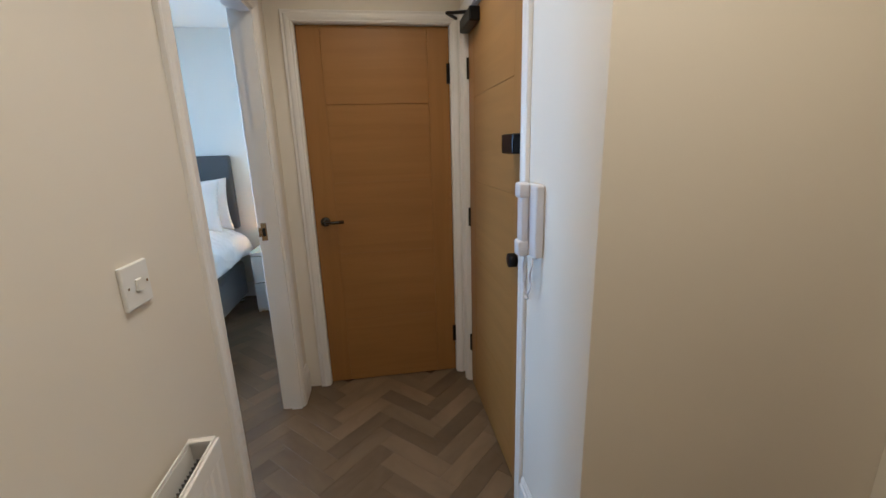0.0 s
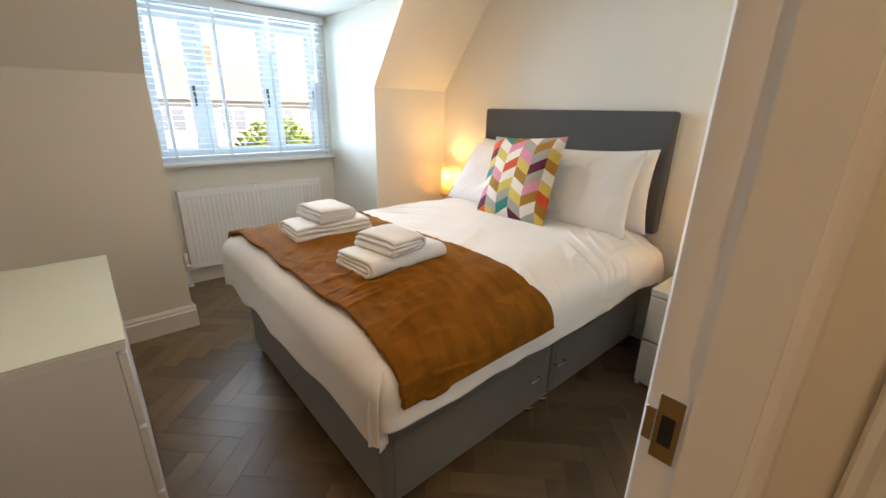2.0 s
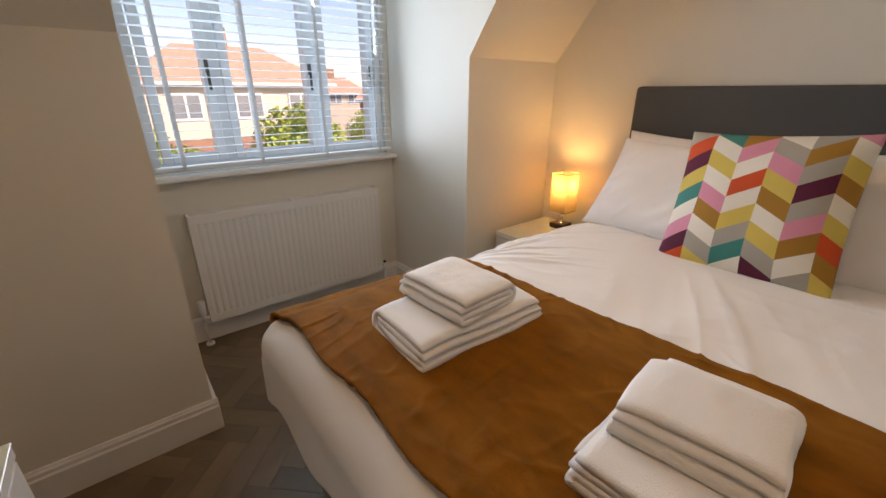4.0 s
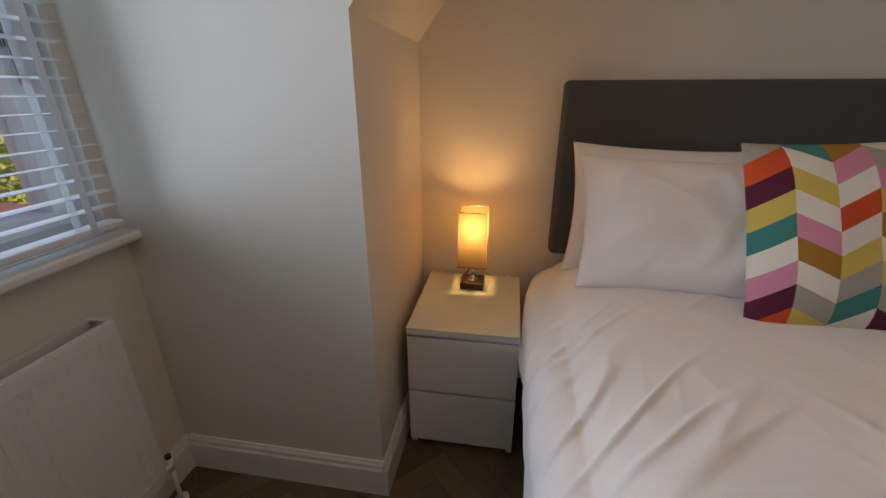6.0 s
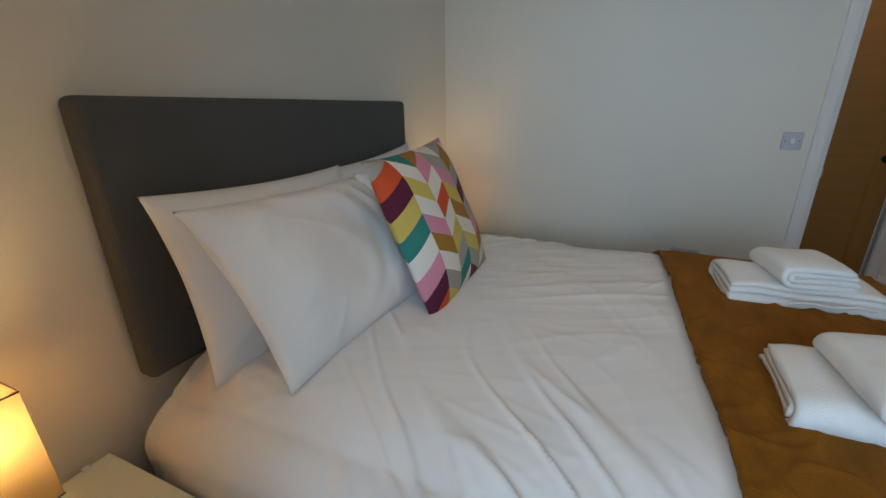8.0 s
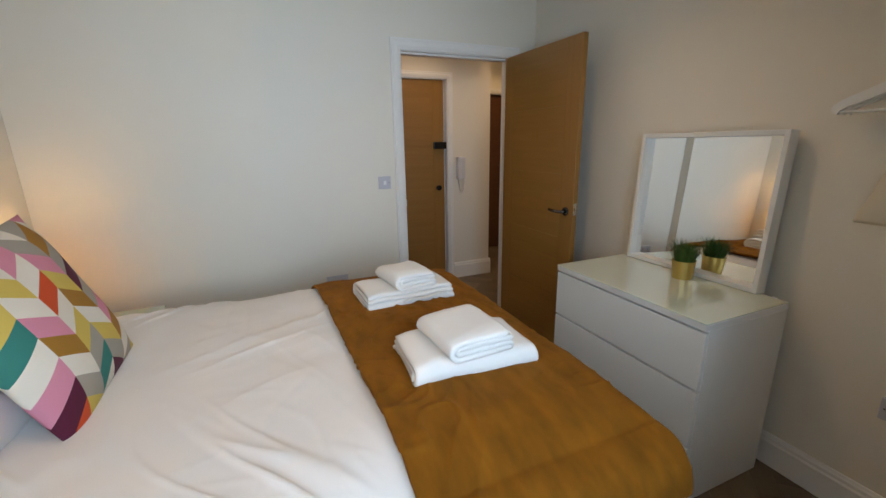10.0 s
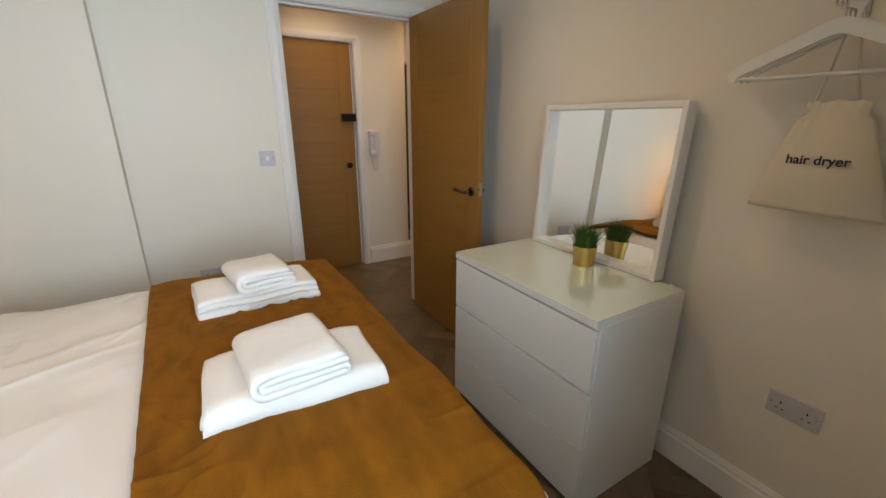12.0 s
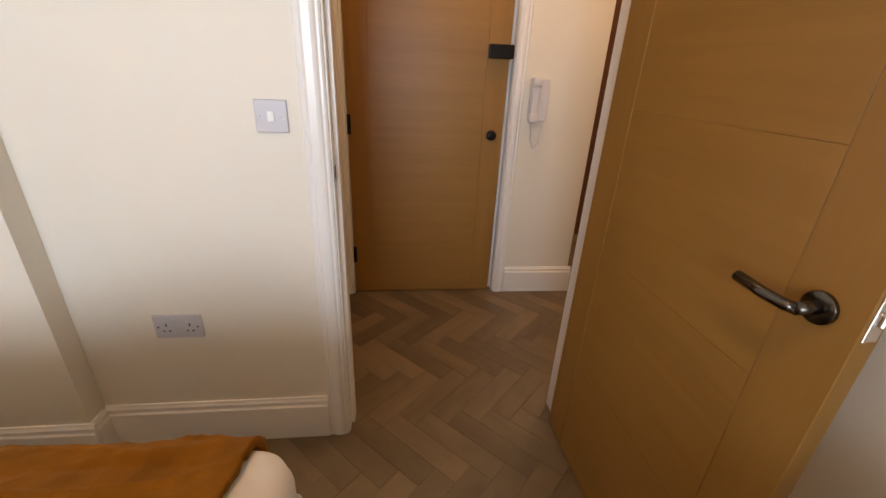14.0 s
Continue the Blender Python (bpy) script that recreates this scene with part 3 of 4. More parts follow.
def fold(s, a, r):
    """Across an edge: how far out and how far down the cloth lies at the length s from the middle."""
    e = abs(s) - a
    g = 1 if s > 0 else -1
    if e <= 0:
        return s, 0.0
    if e < r * math.pi / 2:
        return g * (a + r * math.sin(e / r)), r - r * math.cos(e / r)
    rest = e - r * math.pi / 2
    return g * (a + r + .03 * rest), r + rest


def cloth(name, bounds, top, ax, ay0, ay1, r, mat, parent, label, dn, wr=.006, nx=110, ny=130, thick=.018, hem=.0, seed=0, lift=None, bow=0.0, crease=1.0, tuck=0.0, fine=0.0, rumple=0.0):
    """A sheet over the bed: bounds are the lengths (s0, s1, t0, t1) from the middle, ax the flat half width, ay0..ay1 the flat length."""
    bm = bmesh.new()
    s0, s1, t0, t1 = bounds
    ym, ah = (ay0 + ay1) / 2, (ay1 - ay0) / 2
    grid = []
    for j in range(ny + 1):
        row = []
        for i in range(nx + 1):
            s = s0 + (s1 - s0) * i / nx
            t = t0 + (t1 + bow * (2 * i / nx - 1) - t0) * j / ny
            s += hem * noise.noise(Vector((t * 3, seed, 0))) * (abs(s - (s0 + s1) / 2) / (s1 - s0))
            t += hem * noise.noise(Vector((s * 3, seed, 5))) * (1 if t < ym else 0) * ((ym - t) / ah) ** 2
            x, dx = fold(s, ax, r)
            y, dy = fold(t - ym, ah, r)
            d = (dx ** 3 + dy ** 3) ** (1 / 3)
            corner = min(1, min(dx, dy) / .10)
            rnd = 1 - .055 * corner
            x, y = x * rnd, y * (1 - .022 * corner)
            p = Vector((s * 3.1, t * 3.1, seed))
            w = wr * (noise.noise(p) + .5 * noise.noise(p * 2.3))
            # long soft folds, deeper on the hanging sides
            side = min(1, d / .15)
            w += dn * (.25 + side) * (noise.noise(Vector((s * (2.0 if dy > dx else 7) + 1.3 * noise.noise(p * .7), t * (7 if dx >= dy else 2.0), seed + 3))))
            ca_, sa_ = .90, .43
            sr_, tr_ = ca_ * s + sa_ * t, -sa_ * s + ca_ * t
            for q, (fs, ft, tw) in enumerate(((8.5, 1.5, .5), (13.0, 2.4, .6), (3.0, 7.5, .7))):
                ridge = abs(noise.noise(Vector((sr_ * fs + tw * noise.noise(p * .6 + Vector((q, 0, 0))), tr_ * ft + tw * noise.noise(p * .7), seed + 9 + q * 4))))
                patch = max(0, noise.noise(Vector((s * 1.5, t * 1.5, seed + 20 + q))) + .30)
                k_ = max(0, .26 - ridge) / .26
                w += wr * crease * k_ * k_ * patch * (1 - .6 * side) * (1, .7, .8)[q]
            if fine:
                # narrow creases that run in from the long sides
                reach = min(1, max(0, (abs(s) - .15) / .5)) * min(1, max(0, (t + 1.30) / .12)) * (1 - side)
                v = 12 * (.8 * t - .6 * s * math.copysign(1, -s)) + 1.3 * noise.noise(Vector((s * 1.7, t * 1.7, seed + 40)))
                ridge = abs(noise.noise(Vector((1.6 * (.8 * abs(s) - .6 * t), v, seed + 31))))
                gate = max(0, noise.noise(Vector((s * 2.1, t * 2.6, seed + 50))) + .22)
                w += fine * (max(0, .17 - ridge) / .17) ** 1.5 * gate * reach
                ridge = abs(noise.noise(Vector((s * 9 - t * 4, t * 2.2 + s * 3, seed + 61))))
                w += .25 * fine * min(1, max(0, (t + 1.30) / .12)) * (max(0, .15 - ridge) / .15) ** 1.5 * max(0, noise.noise(Vector((s * 2.4, t * 2.0, seed + 70))))
            if rumple:
                v = noise.noise(Vector((s * 1.9, t * 1.9, seed + 80)))
                for q, (fs, ft) in enumerate(((4, 13), (9, 6), (15, 4))):
                    ridge = abs(noise.noise(Vector((s * fs + t * 3 + 1.5 * v, t * ft - s * 4 + v, seed + 83 + q * 5))))
                    w += rumple * (max(0, .20 - ridge) / .20) ** 1.4 * max(0, noise.noise(Vector((s * 2.6, t * 2.6, seed + 95 + q * 3))) + .12)
            w *= 1 - .75 * corner
            z = top - d + (w if side < 1 else w * .3)
            nrm = Vector((math.copysign(dx, x), math.copysign(dy, y), 0)).normalized()
            q = Vector((x, ym + y, z)) + nrm * w * side
            if lift:
                q.z += lift(x, ym + y)
            if tuck:
                k_ = min(1, max(0, (q.y + .42) / .34)) ** 2 * min(1, max(0, (abs(x) - .42) / .34))
                q.z -= tuck * k_
                q.x -= math.copysign(tuck * .55 * k_, x)
            row.append(bm.verts.new(q))
        grid.append(row)
    for j in range(ny):
        for i in range(nx):
            bm.faces.new((grid[j][i], grid[j][i + 1], grid[j + 1][i + 1], grid[j + 1][i]))
    bm.normal_update()
    # thickness: a lower sheet and a closed rim
    low = {}
    for row in grid:
        for v in row:
            low[v] = bm.verts.new(v.co - v.normal * thick)
    rim = grid[0] + [r_[-1] for r_ in grid[1:]] + grid[-1][-2::-1] + [r_[0] for r_ in grid[-2:0:-1]]
    for a, b in zip(rim, rim[1:] + rim[:1]):
        bm.faces.new((b, a, low[a], low[b]))
    for j in range(ny):
        for i in range(nx):
            bm.faces.new((low[grid[j][i]], low[grid[j + 1][i]], low[grid[j + 1][i + 1]], low[grid[j][i + 1]]))
    ob = part(name, bm, mat, parent, "", True)
    return ob


def duvet_puff(x, y):
    """The filling: fuller in the middle than along the edges."""
    u = min(1, abs(x) / .70)
    return .058 * (1 - u ** 9) * min(1, max(0, (y + 1.96) / .30)) ** .5 * (.75 + .25 * min(1, max(0, -y / .4)))


duvet = cloth("duvet", (-.960, .945, -2.155, -.045), .695, .700, -1.855, -.02, .095, COTTON, None, "", .012, .0068, 300, 320, .03, .05, 1, duvet_puff, crease=.55, tuck=.07, fine=.032)
duvet.location = (BXC + .012, 0, 0)
tagged(duvet, "plump white cotton duvet hanging over the bed's sides", "duvet")


def throw_lift(x, y):
    return duvet_puff(x, y) + .012


throw = cloth("throw_blanket", (-.885, .905, -1.888, -1.243), .710, .700, -1.868, -.02, .112, THROW, None, "", .006, .007, 300, 130, .016, .05, 1, throw_lift, .035, .7, rumple=.012)
throw.location = (BXC + .012, 0, 0)
tagged(throw, "mustard brown plush throw laid across the foot of the bed", "blanket")


def pillow_mesh(W, H, T, seed, n=72):
    bm = bmesh.new()
    tops, bots = [], []
    for j in range(n + 1):
        a, b = [], []
        for i in range(n + 1):
            u, v = -1 + 2 * i / n, -1 + 2 * j / n
            u, v = math.copysign(abs(u) ** .85, u), math.copysign(abs(v) ** .85, v)
            x = W / 2 * u * (1 - .07 * (1 - v * v))
            y = H / 2 * v * (1 - .07 * (1 - u * u))
            f = max(0, (1 - u ** 4) * (1 - v ** 4))
            th = T / 2 * f ** .62
            w = .010 * noise.noise(Vector((x * 6, y * 6, seed))) + .009 * noise.noise(Vector((x * 15 + 3 * noise.noise(Vector((x * 4, y * 4, seed))), y * 9, seed + 4)))
            c = .008 * noise.noise(Vector((x * 3, y * 3, seed + 8)))
            rg_ = abs(noise.noise(Vector((x * 3.5 + 2.2 * y, y * 7 - 3 * x, seed + 12))))
            w += .006 * (max(0, .2 - rg_) / .2) ** 2 * min(1, 2.2 * max(abs(u), abs(v)) ** 3)
            rg_ = abs(noise.noise(Vector((x * 2.2 + 9 * y, y * 5 + 7 * x, seed + 22))))
            w += .004 * (max(0, .14 - rg_) / .14) ** 1.5 * max(0, .3 + noise.noise(Vector((x * 5, y * 5, seed + 26))))
            a.append(bm.verts.new((x, y, th + w * f ** .6 + c)))
            b.append(a[-1] if i in (0, n) or j in (0, n) else bm.verts.new((x, y, -th + w * .5 * f + c)))
        tops.append(a)
        bots.append(b)
    for j in range(n):
        for i in range(n):
            bm.faces.new((tops[j][i], tops[j][i + 1], tops[j + 1][i + 1], tops[j + 1][i]))
            bm.faces.new((bots[j][i], bots[j + 1][i], bots[j + 1][i + 1], bots[j][i + 1]))
    return bm


def stand(centre, lean, yaw=0, roll=0):
    """The pose of a flat thing stood up facing -y and leaning back by lean degrees."""
    return pose(*centre) @ pose(0, 0, 0, 0, 0, yaw) @ pose(0, 0, 0, 90 - lean, 0, 0) @ pose(0, 0, 0, 0, 0, roll)


for k, (x, y, z, lean, roll, front_) in enumerate(((-1.722, -.158, .920, 16, -1.5, 0), (-1.105, -.100, .915, 9, 3.5, 0),
                                           (-1.706, -.314, .926, 37, -2, 1), (-1.110, -.305, .925, 22, 3.5, 1))):
    p = part("pillow", pillow_mesh(.685, .47, .15, k * 7.3), COTTON, None, "", True)
    p.matrix_world = stand((x, y, z), lean, 0, roll)
    tagged(p, "plump white cotton pillow " + ("in front of another one on the bed" if front_ else "leaning against the grey headboard"), "pillow", "pillows on the bed")

PATTERN = ["GRBYTWPBRW", "TWYWPOWGYW", "OPWRWYGTWB", "WGPYOWYGBO", "GOGBGPOWGT", "PWYOWYROYG"]
CLOTHS = {"G": (.36, .33, .28), "R": (.62, .075, .015), "B": (.10, .006, .03), "Y": (.62, .46, .10), "T": (.02, .20, .17),
          "W": (.74, .69, .60), "P": (.66, .25, .34), "O": (.36, .17, .02)}
cushion_mats = [grain(material("cushion_cloth_" + k, c, .85), c, .08, 12, .3, 420, .001) for k, c in CLOTHS.items()]


def cushion_mesh(S, T):
    bm = bmesh.new()
    cols, sub, rows, sr = 5.6, 10, 10, 5
    pts = []
    def place(u, v, side):
        x = S / 2 * u * (1 - .05 * (1 - v * v))
        y = S / 2 * v * (1 - .05 * (1 - u * u))
        f = max(0, (1 - u ** 4) * (1 - v ** 4))
        w = .006 * noise.noise(Vector((x * 7, y * 7, 31)))
        return (x, y, side * T / 2 * f ** .85 + w * f ** .9)
    for side in (1, -1):
        grid = []
        steps = round(cols * sub)
        for i in range(steps + 1):
            cu = i / sub
            k = int(min(cols - 1e-6, cu + 1e-6))
            f = cu - k
            zig = f if k % 2 == 0 else 1 - f
            line = []
            for j in range((rows + 1) * sr + 1):
                # rows run downwards from the top edge
                v = 1 - 2 * ((j / sr) - .85 * zig - .02) / 8.3
                line.append(bm.verts.new(place(-1 + 2 * cu / cols, max(-1, min(1, v)), side)))
            grid.append(line)
        for i in range(steps):
            for j in range((rows + 1) * sr):
                a, b, c, d = grid[i][j], grid[i + 1][j], grid[i + 1][j + 1], grid[i][j + 1]
                if (a.co - d.co).length < 1e-7 and (b.co - c.co).length < 1e-7:
                    continue
                face = bm.faces.new((d, c, b, a) if side > 0 else (a, b, c, d))
                key = PATTERN[min(5, i // sub)][min(9, j // sr)]
                face.material_index = list(CLOTHS).index(key)
    bmesh.ops.remove_doubles(bm, verts=bm.verts, dist=1e-5)
    bmesh.ops.dissolve_degenerate(bm, edges=bm.edges[:], dist=1e-6)
    return bm


cushion = part("cushion", cushion_mesh(.52, .135), cushion_mats, None, "", True)
cushion.matrix_world = stand((-1.385, -.488, .966), 22, -1, 3.5)
tagged(cushion, "square cushion with a bright zigzag pattern leaning on the pillows", "cushion")


def towel_mesh(L, W, t, seed):
    """A towel folded in half twice across W: one wide bend at +y, the loose end and the first bend at -y."""
    r, back = t / 2, -W / 2 + t
    mid = []

    def run(y0, y1, z, n=12):
        mid.extend((y0 + (y1 - y0) * q / n, z) for q in range(n + 1))

    def bend(y, z, radius, way, down):
        for q in range(1, 10):
            a = math.pi * q / 10
            mid.append((y + way * radius * math.sin(a), z + (radius if down else -radius) * math.cos(a)))
    big = W / 2 - 2 * t
    run(-W / 2 + .012, big, 3 * t + r)
    bend(big, 2 * t, 1.5 * t, 1, True)
    run(big, back, r)
    bend(back, t, r, -1, False)
    run(back, big, t + r)
    bend(big, 2 * t, r, 1, False)
    run(big, -W / 2 + .003, 2 * t + r)
    bm = bmesh.new()
    m = 44
    sheets = []
    for i in range(m + 1):
        x = -L / 2 + L * i / m
        e = min(1, min(i, m - i) / 3)
        th = t * (.39 + .10 * e ** .5)
        rows = []
        for q, (y, z) in enumerate(mid):
            a, b = mid[max(0, q - 1)], mid[min(len(mid) - 1, q + 1)]
            d = Vector((b[0] - a[0], b[1] - a[1])).normalized()
            nx_, nz_ = -d.y, d.x
            h = th * (.5 if min(q, len(mid) - 1 - q) == 0 else 1)
            k = z / (4 * t)
            w = .007 * noise.noise(Vector((x * 7, y * 7, seed + k * .8))) + .011 * noise.noise(Vector((x * 3.2, y * 3.5, seed)))
            w *= min(1, k * 1.6)
            plush = .0012 * noise.noise(Vector((x * 60, y * 60, z * 60 + seed)))
            side = .006 * noise.noise(Vector((x * 6, z * 14, seed + 9))) * min(1, abs(y) * 2.4 / W) ** 2
            sx = x * (1 - .05 * k) + .009 * noise.noise(Vector((q * .09, seed, 3))) * (abs(x) * 2 / L) ** 3
            rows.append([bm.verts.new((sx, y + side + g * (h + plush) * nx_, z + g * (h + plush) * nz_ + w - .010 * k * (2 * x / L) ** 4)) for g in (1, -1)])
        sheets.append(rows)
    for a, b in zip(sheets, sheets[1:]):
        for q in range(len(mid) - 1):
            bm.faces.new((a[q][0], a[q + 1][0], b[q + 1][0], b[q][0]))
            bm.faces.new((a[q][1], b[q][1], b[q + 1][1], a[q + 1][1]))
        bm.faces.new((a[0][0], b[0][0], b[0][1], a[0][1]))
        bm.faces.new((a[-1][0], a[-1][1], b[-1][1], b[-1][0]))
    for rows, flip in ((sheets[0], 1), (sheets[-1], -1)):
        for q in range(len(mid) - 1):
            f = (rows[q][0], rows[q][1], rows[q + 1][1], rows[q + 1][0])
            bm.faces.new(f[::flip])
    bmesh.ops.recalc_face_normals(bm, faces=bm.faces[:])
    return bm


# place, turn, length along the folds, width across them, thickness of a layer
TOWELS = [((-1.700, -1.560, .764), 87, .385, .245, .0185, "large white towel folded on the throw"),
          ((-1.715, -1.550, .836), 4, .235, .205, .0160, "small white towel folded on top of a larger one"),
          ((-1.140, -1.545, .770), -87, .375, .235, .0175, "large white towel folded on the throw, its loose hem showing"),
          ((-1.135, -1.560, .834), 8, .215, .185, .0165, "small white towel folded on top of a larger one")]
for k, (at, turn, L, W, t, lab) in enumerate(TOWELS):
    ob = part("folded_towel", towel_mesh(L, W, t, k * 5.1), TERRY, None, "", True)
    ob.matrix_world = pose(*at, 0, 0, turn)
    tagged(ob, lab, "towel", "towels on the bed")
    if k == 2:
        hem = bmesh.new()
        edge = []
        for i in range(17):
            u = i / 16
            x, z = -.04 + .19 * u, .020 + .010 * math.sin(u * 2.4) + .004 * math.sin(u * 9)
            edge.append([hem.verts.new((x, y, z + dz)) for y, dz in ((-W / 2 - .006, 0), (-W / 2 + .004, .004), (-W / 2 + .004, .007), (-W / 2 - .006, .004))])
        for a, b in zip(edge, edge[1:]):
            for q in range(4):
                hem.faces.new((a[q], a[(q + 1) % 4], b[(q + 1) % 4], b[q]))
        hem.faces.new(edge[0][::-1])
        hem.faces.new(edge[-1])
        part("hem", hem, COTTON, ob, "flat woven white hem band", True)


# ---- drawer units ----
def drawer_unit(name, W, D, H, rows, label, category, glass=True):
    """A lacquered unit with its back at y = 0 and its front at y = D; the fronts overlap the sides and leave a slot for the hand."""
    o = new(name)
    tagged(o, label, category)
    part("side_panel", box(-W / 2, -W / 2 + .022, .0, D - .022, 0, H - .030, .0015, 1), LACQ, o)
    part("side_panel", box(W / 2 - .022, W / 2, .0, D - .022, 0, H - .030, .0015, 1), LACQ, o)
    part("top_panel", box(-W / 2, W / 2, .0, D, H - .030, H - .006, .0015, 1), LACQ, o)
    part("back_panel", box(-W / 2 + .023, W / 2 - .023, .001, .008, .02, H - .031), LACQ, o)
    if glass:
        part("glass_top", box(-W / 2, W / 2, .004, D + .002, H - .0055, H, .0012, 1), GLASS_TOP, o, "pale green glass top plate")
        for x in (-W / 2 + .05, W / 2 - .05):
            part("glass_clip", box(x - .008, x + .008, .0, .016, H - .004, H + .003, .001, 1), PLASTIC, o, "small clear clip holding the glass")
    part("plinth", box(-W / 2 + .023, W / 2 - .023, D - .060, D - .045, .0, .045), LACQ, o)
    z1 = H - .030
    h = (z1 - .035) / rows
    for k in range(rows):
        a, b = .035 + k * h, .035 + (k + 1) * h
        df = part("drawer", box(-W / 2 + .0015, W / 2 - .0015, D - .021, D - .002, a + .001, b - .009, .0018, 2), LACQ, o)
        part("drawer_box", box(-W / 2 + .03, W / 2 - .03, .03, D - .0225, a + .012, b - .03), LACQ, df)
    return o


chest = drawer_unit("chest_of_drawers", .80, .48, .78, 3, "white lacquered chest of three drawers with a glass top", "chest of drawers")
chest.matrix_world = pose(-1.476, -2.893, 0)
ns = drawer_unit("bedside_cabinet", .40, .48, .55, 2, "white two-drawer bedside cabinet with a glass top beside the bed", "bedside cabinet")
ns.matrix_world = pose(-2.409, .020, 0, 0, 0, 180)
ns["group"] = "bedside cabinets"
ns2 = copy_thing(ns, pose(-.345, .020, 0, 0, 0, 180))


# ---- lamps ----
def table_lamp(x, y, z, turn, label, power):
    o = thing("table_lamp", (x, y, z), label, "lamp", "lamps beside the bed")
    o.rotation_euler = (0, 0, radians(turn))
    part("base", box(-.048, .048, -.048, .048, 0, .030, .003, 2), WENGE, o, "dark square wooden base")
    st = cyl(.022, .004, (0, 0, .030), "z", 24)
    cyl(.006, .075, (0, 0, .032), "z", 14, bm=st)
    cyl(.012, .012, (0, 0, .034), "z", 16, bm=st)
    part("stem", st, CHROME, o, "chrome stem", True)
    h = .058
    sh = bmesh.new()
    lo = [sh.verts.new((a * h, b * h, .105)) for a, b in ((-1, -1), (1, -1), (1, 1), (-1, 1))]
    hi = [sh.verts.new((a * h * .96, b * h * .96, .335)) for a, b in ((-1, -1), (1, -1), (1, 1), (-1, 1))]
    for k in range(4):
        sh.faces.new((lo[k], lo[(k + 1) % 4], hi[(k + 1) % 4], hi[k]))
    part("shade", sh, SHADE, o, "cream linen square shade glowing from within")
    for zz, hh in ((.105, h), (.335, h * .96)):
        c = [(-hh, -hh, zz), (hh, -hh, zz), (hh, hh, zz), (-hh, hh, zz)]
        part("shade_rim", tube(c, .0018, 6, closed=True), BRONZE, o, "thin dark wire rim of the shade")
    sp = tube([(-h, 0, .30), (h, 0, .30)], .0012, 6)
    tube([(0, -h, .30), (0, h, .30)], .0012, 6, sp)
    part("spider", sp, CHROME, o)
    bb = bmesh.new()
    bmesh.ops.create_uvsphere(bb, u_segments=16, v_segments=10, radius=.017)
    bmesh.ops.translate(bb, verts=bb.verts, vec=(0, 0, .25))
    cyl(.008, .04, (0, 0, .215), "z", 14, bm=bb)
    part("bulb", bb, BULB, o, "lit warm bulb", True).visible_shadow = False
    # unseen holder, added with a disc that dims the light on the cabinet top
    hold = cyl(.005, .11, (0, 0, .100), "z", 12)
    cyl(.020, .026, (0, 0, .190), "z", 18, bm=hold)
    part("bulb_holder_block", hold, PLASTIC, o, "unseen white bulb holder that blocks light going down", True)
    cord = tube([(-.01, .035, .10), (-.03, .04, .08), (-.02, .045, .05), (-.035, .05, .03), (-.03, .060, .004), (-.06, .066, .003)], .002, 8)
    part("cord", cord, BLACK, o, "thin dark cord", True)
    l = lamp("lamp_light", "POINT", (x, y, z + .272), power, (1.0, 0.65, 0.23), .040)
    return o


table_lamp(-2.408, -.098, .551, 0, "small lit lamp with square linen shade on bedside cabinet", 4.6)
table_lamp(-.355, -.090, .551, 0, "small lit lamp with square linen shade on bedside cabinet", 3.6)

def downlight(x, y, z):
    o = thing("downlight", (x, y, z), "small round white recessed ceiling light, lit warm", "ceiling light", "recessed ceiling lights")
    ring = bmesh.new()
    n = 32
    prof = [(.043, -.0005), (.045, -.004), (.036, -.006), (.031, -.003), (.030, -.0005)]
    rs = [[ring.verts.new((a * math.cos(k * math.tau / n), a * math.sin(k * math.tau / n), b)) for k in range(n)] for a, b in prof]
    for a, b in zip(rs, rs[1:]):
        for k in range(n):
            ring.faces.new((a[k], a[(k + 1) % n], b[(k + 1) % n], b[k]))
    part("bezel", ring, TRIM, o, "white metal bezel", True)
    part("lens", cyl(.030, .002, (0, 0, -.003), "z", 28), BULB, o, "glowing lens").visible_shadow = False


downlight(-2.02, -.82, SZ)
downlight(-1.25, -2.05, CZ)
downlight(.75, -3.55, CZ)
# unseen fitting, added to go with the hall's north fill lamp
downlight(.60, -2.42, CZ)
downlight(1.55, -3.85, CZ)

# ---- mirror and plant ----
mir = new("mirror")
tagged(mir, "square white framed mirror leaning on the wall above the chest", "mirror")
MW, MH = .66, .65
fr = frame_ring(-MW / 2, MW / 2, 0, MH, .020, -.030, .030, .002)
bmesh.ops.rotate(fr, verts=fr.verts, cent=(0, 0, 0), matrix=Matrix.Rotation(radians(-90), 3, "Z"))
part("frame", fr, LACQ, mir, "deep white frame")
part("glass", box(-MW / 2 + .019, MW / 2 - .019, -.012, -.008, .019, MH - .019), MIRROR, mir, "mirror glass")
part("backing", box(-MW / 2 + .02, MW / 2 - .02, -.022, -.013, .018, MH - .018), LACQ, mir)
mir.matrix_world = pose(-1.445, -2.884, .781, 2.4, 0, 0)

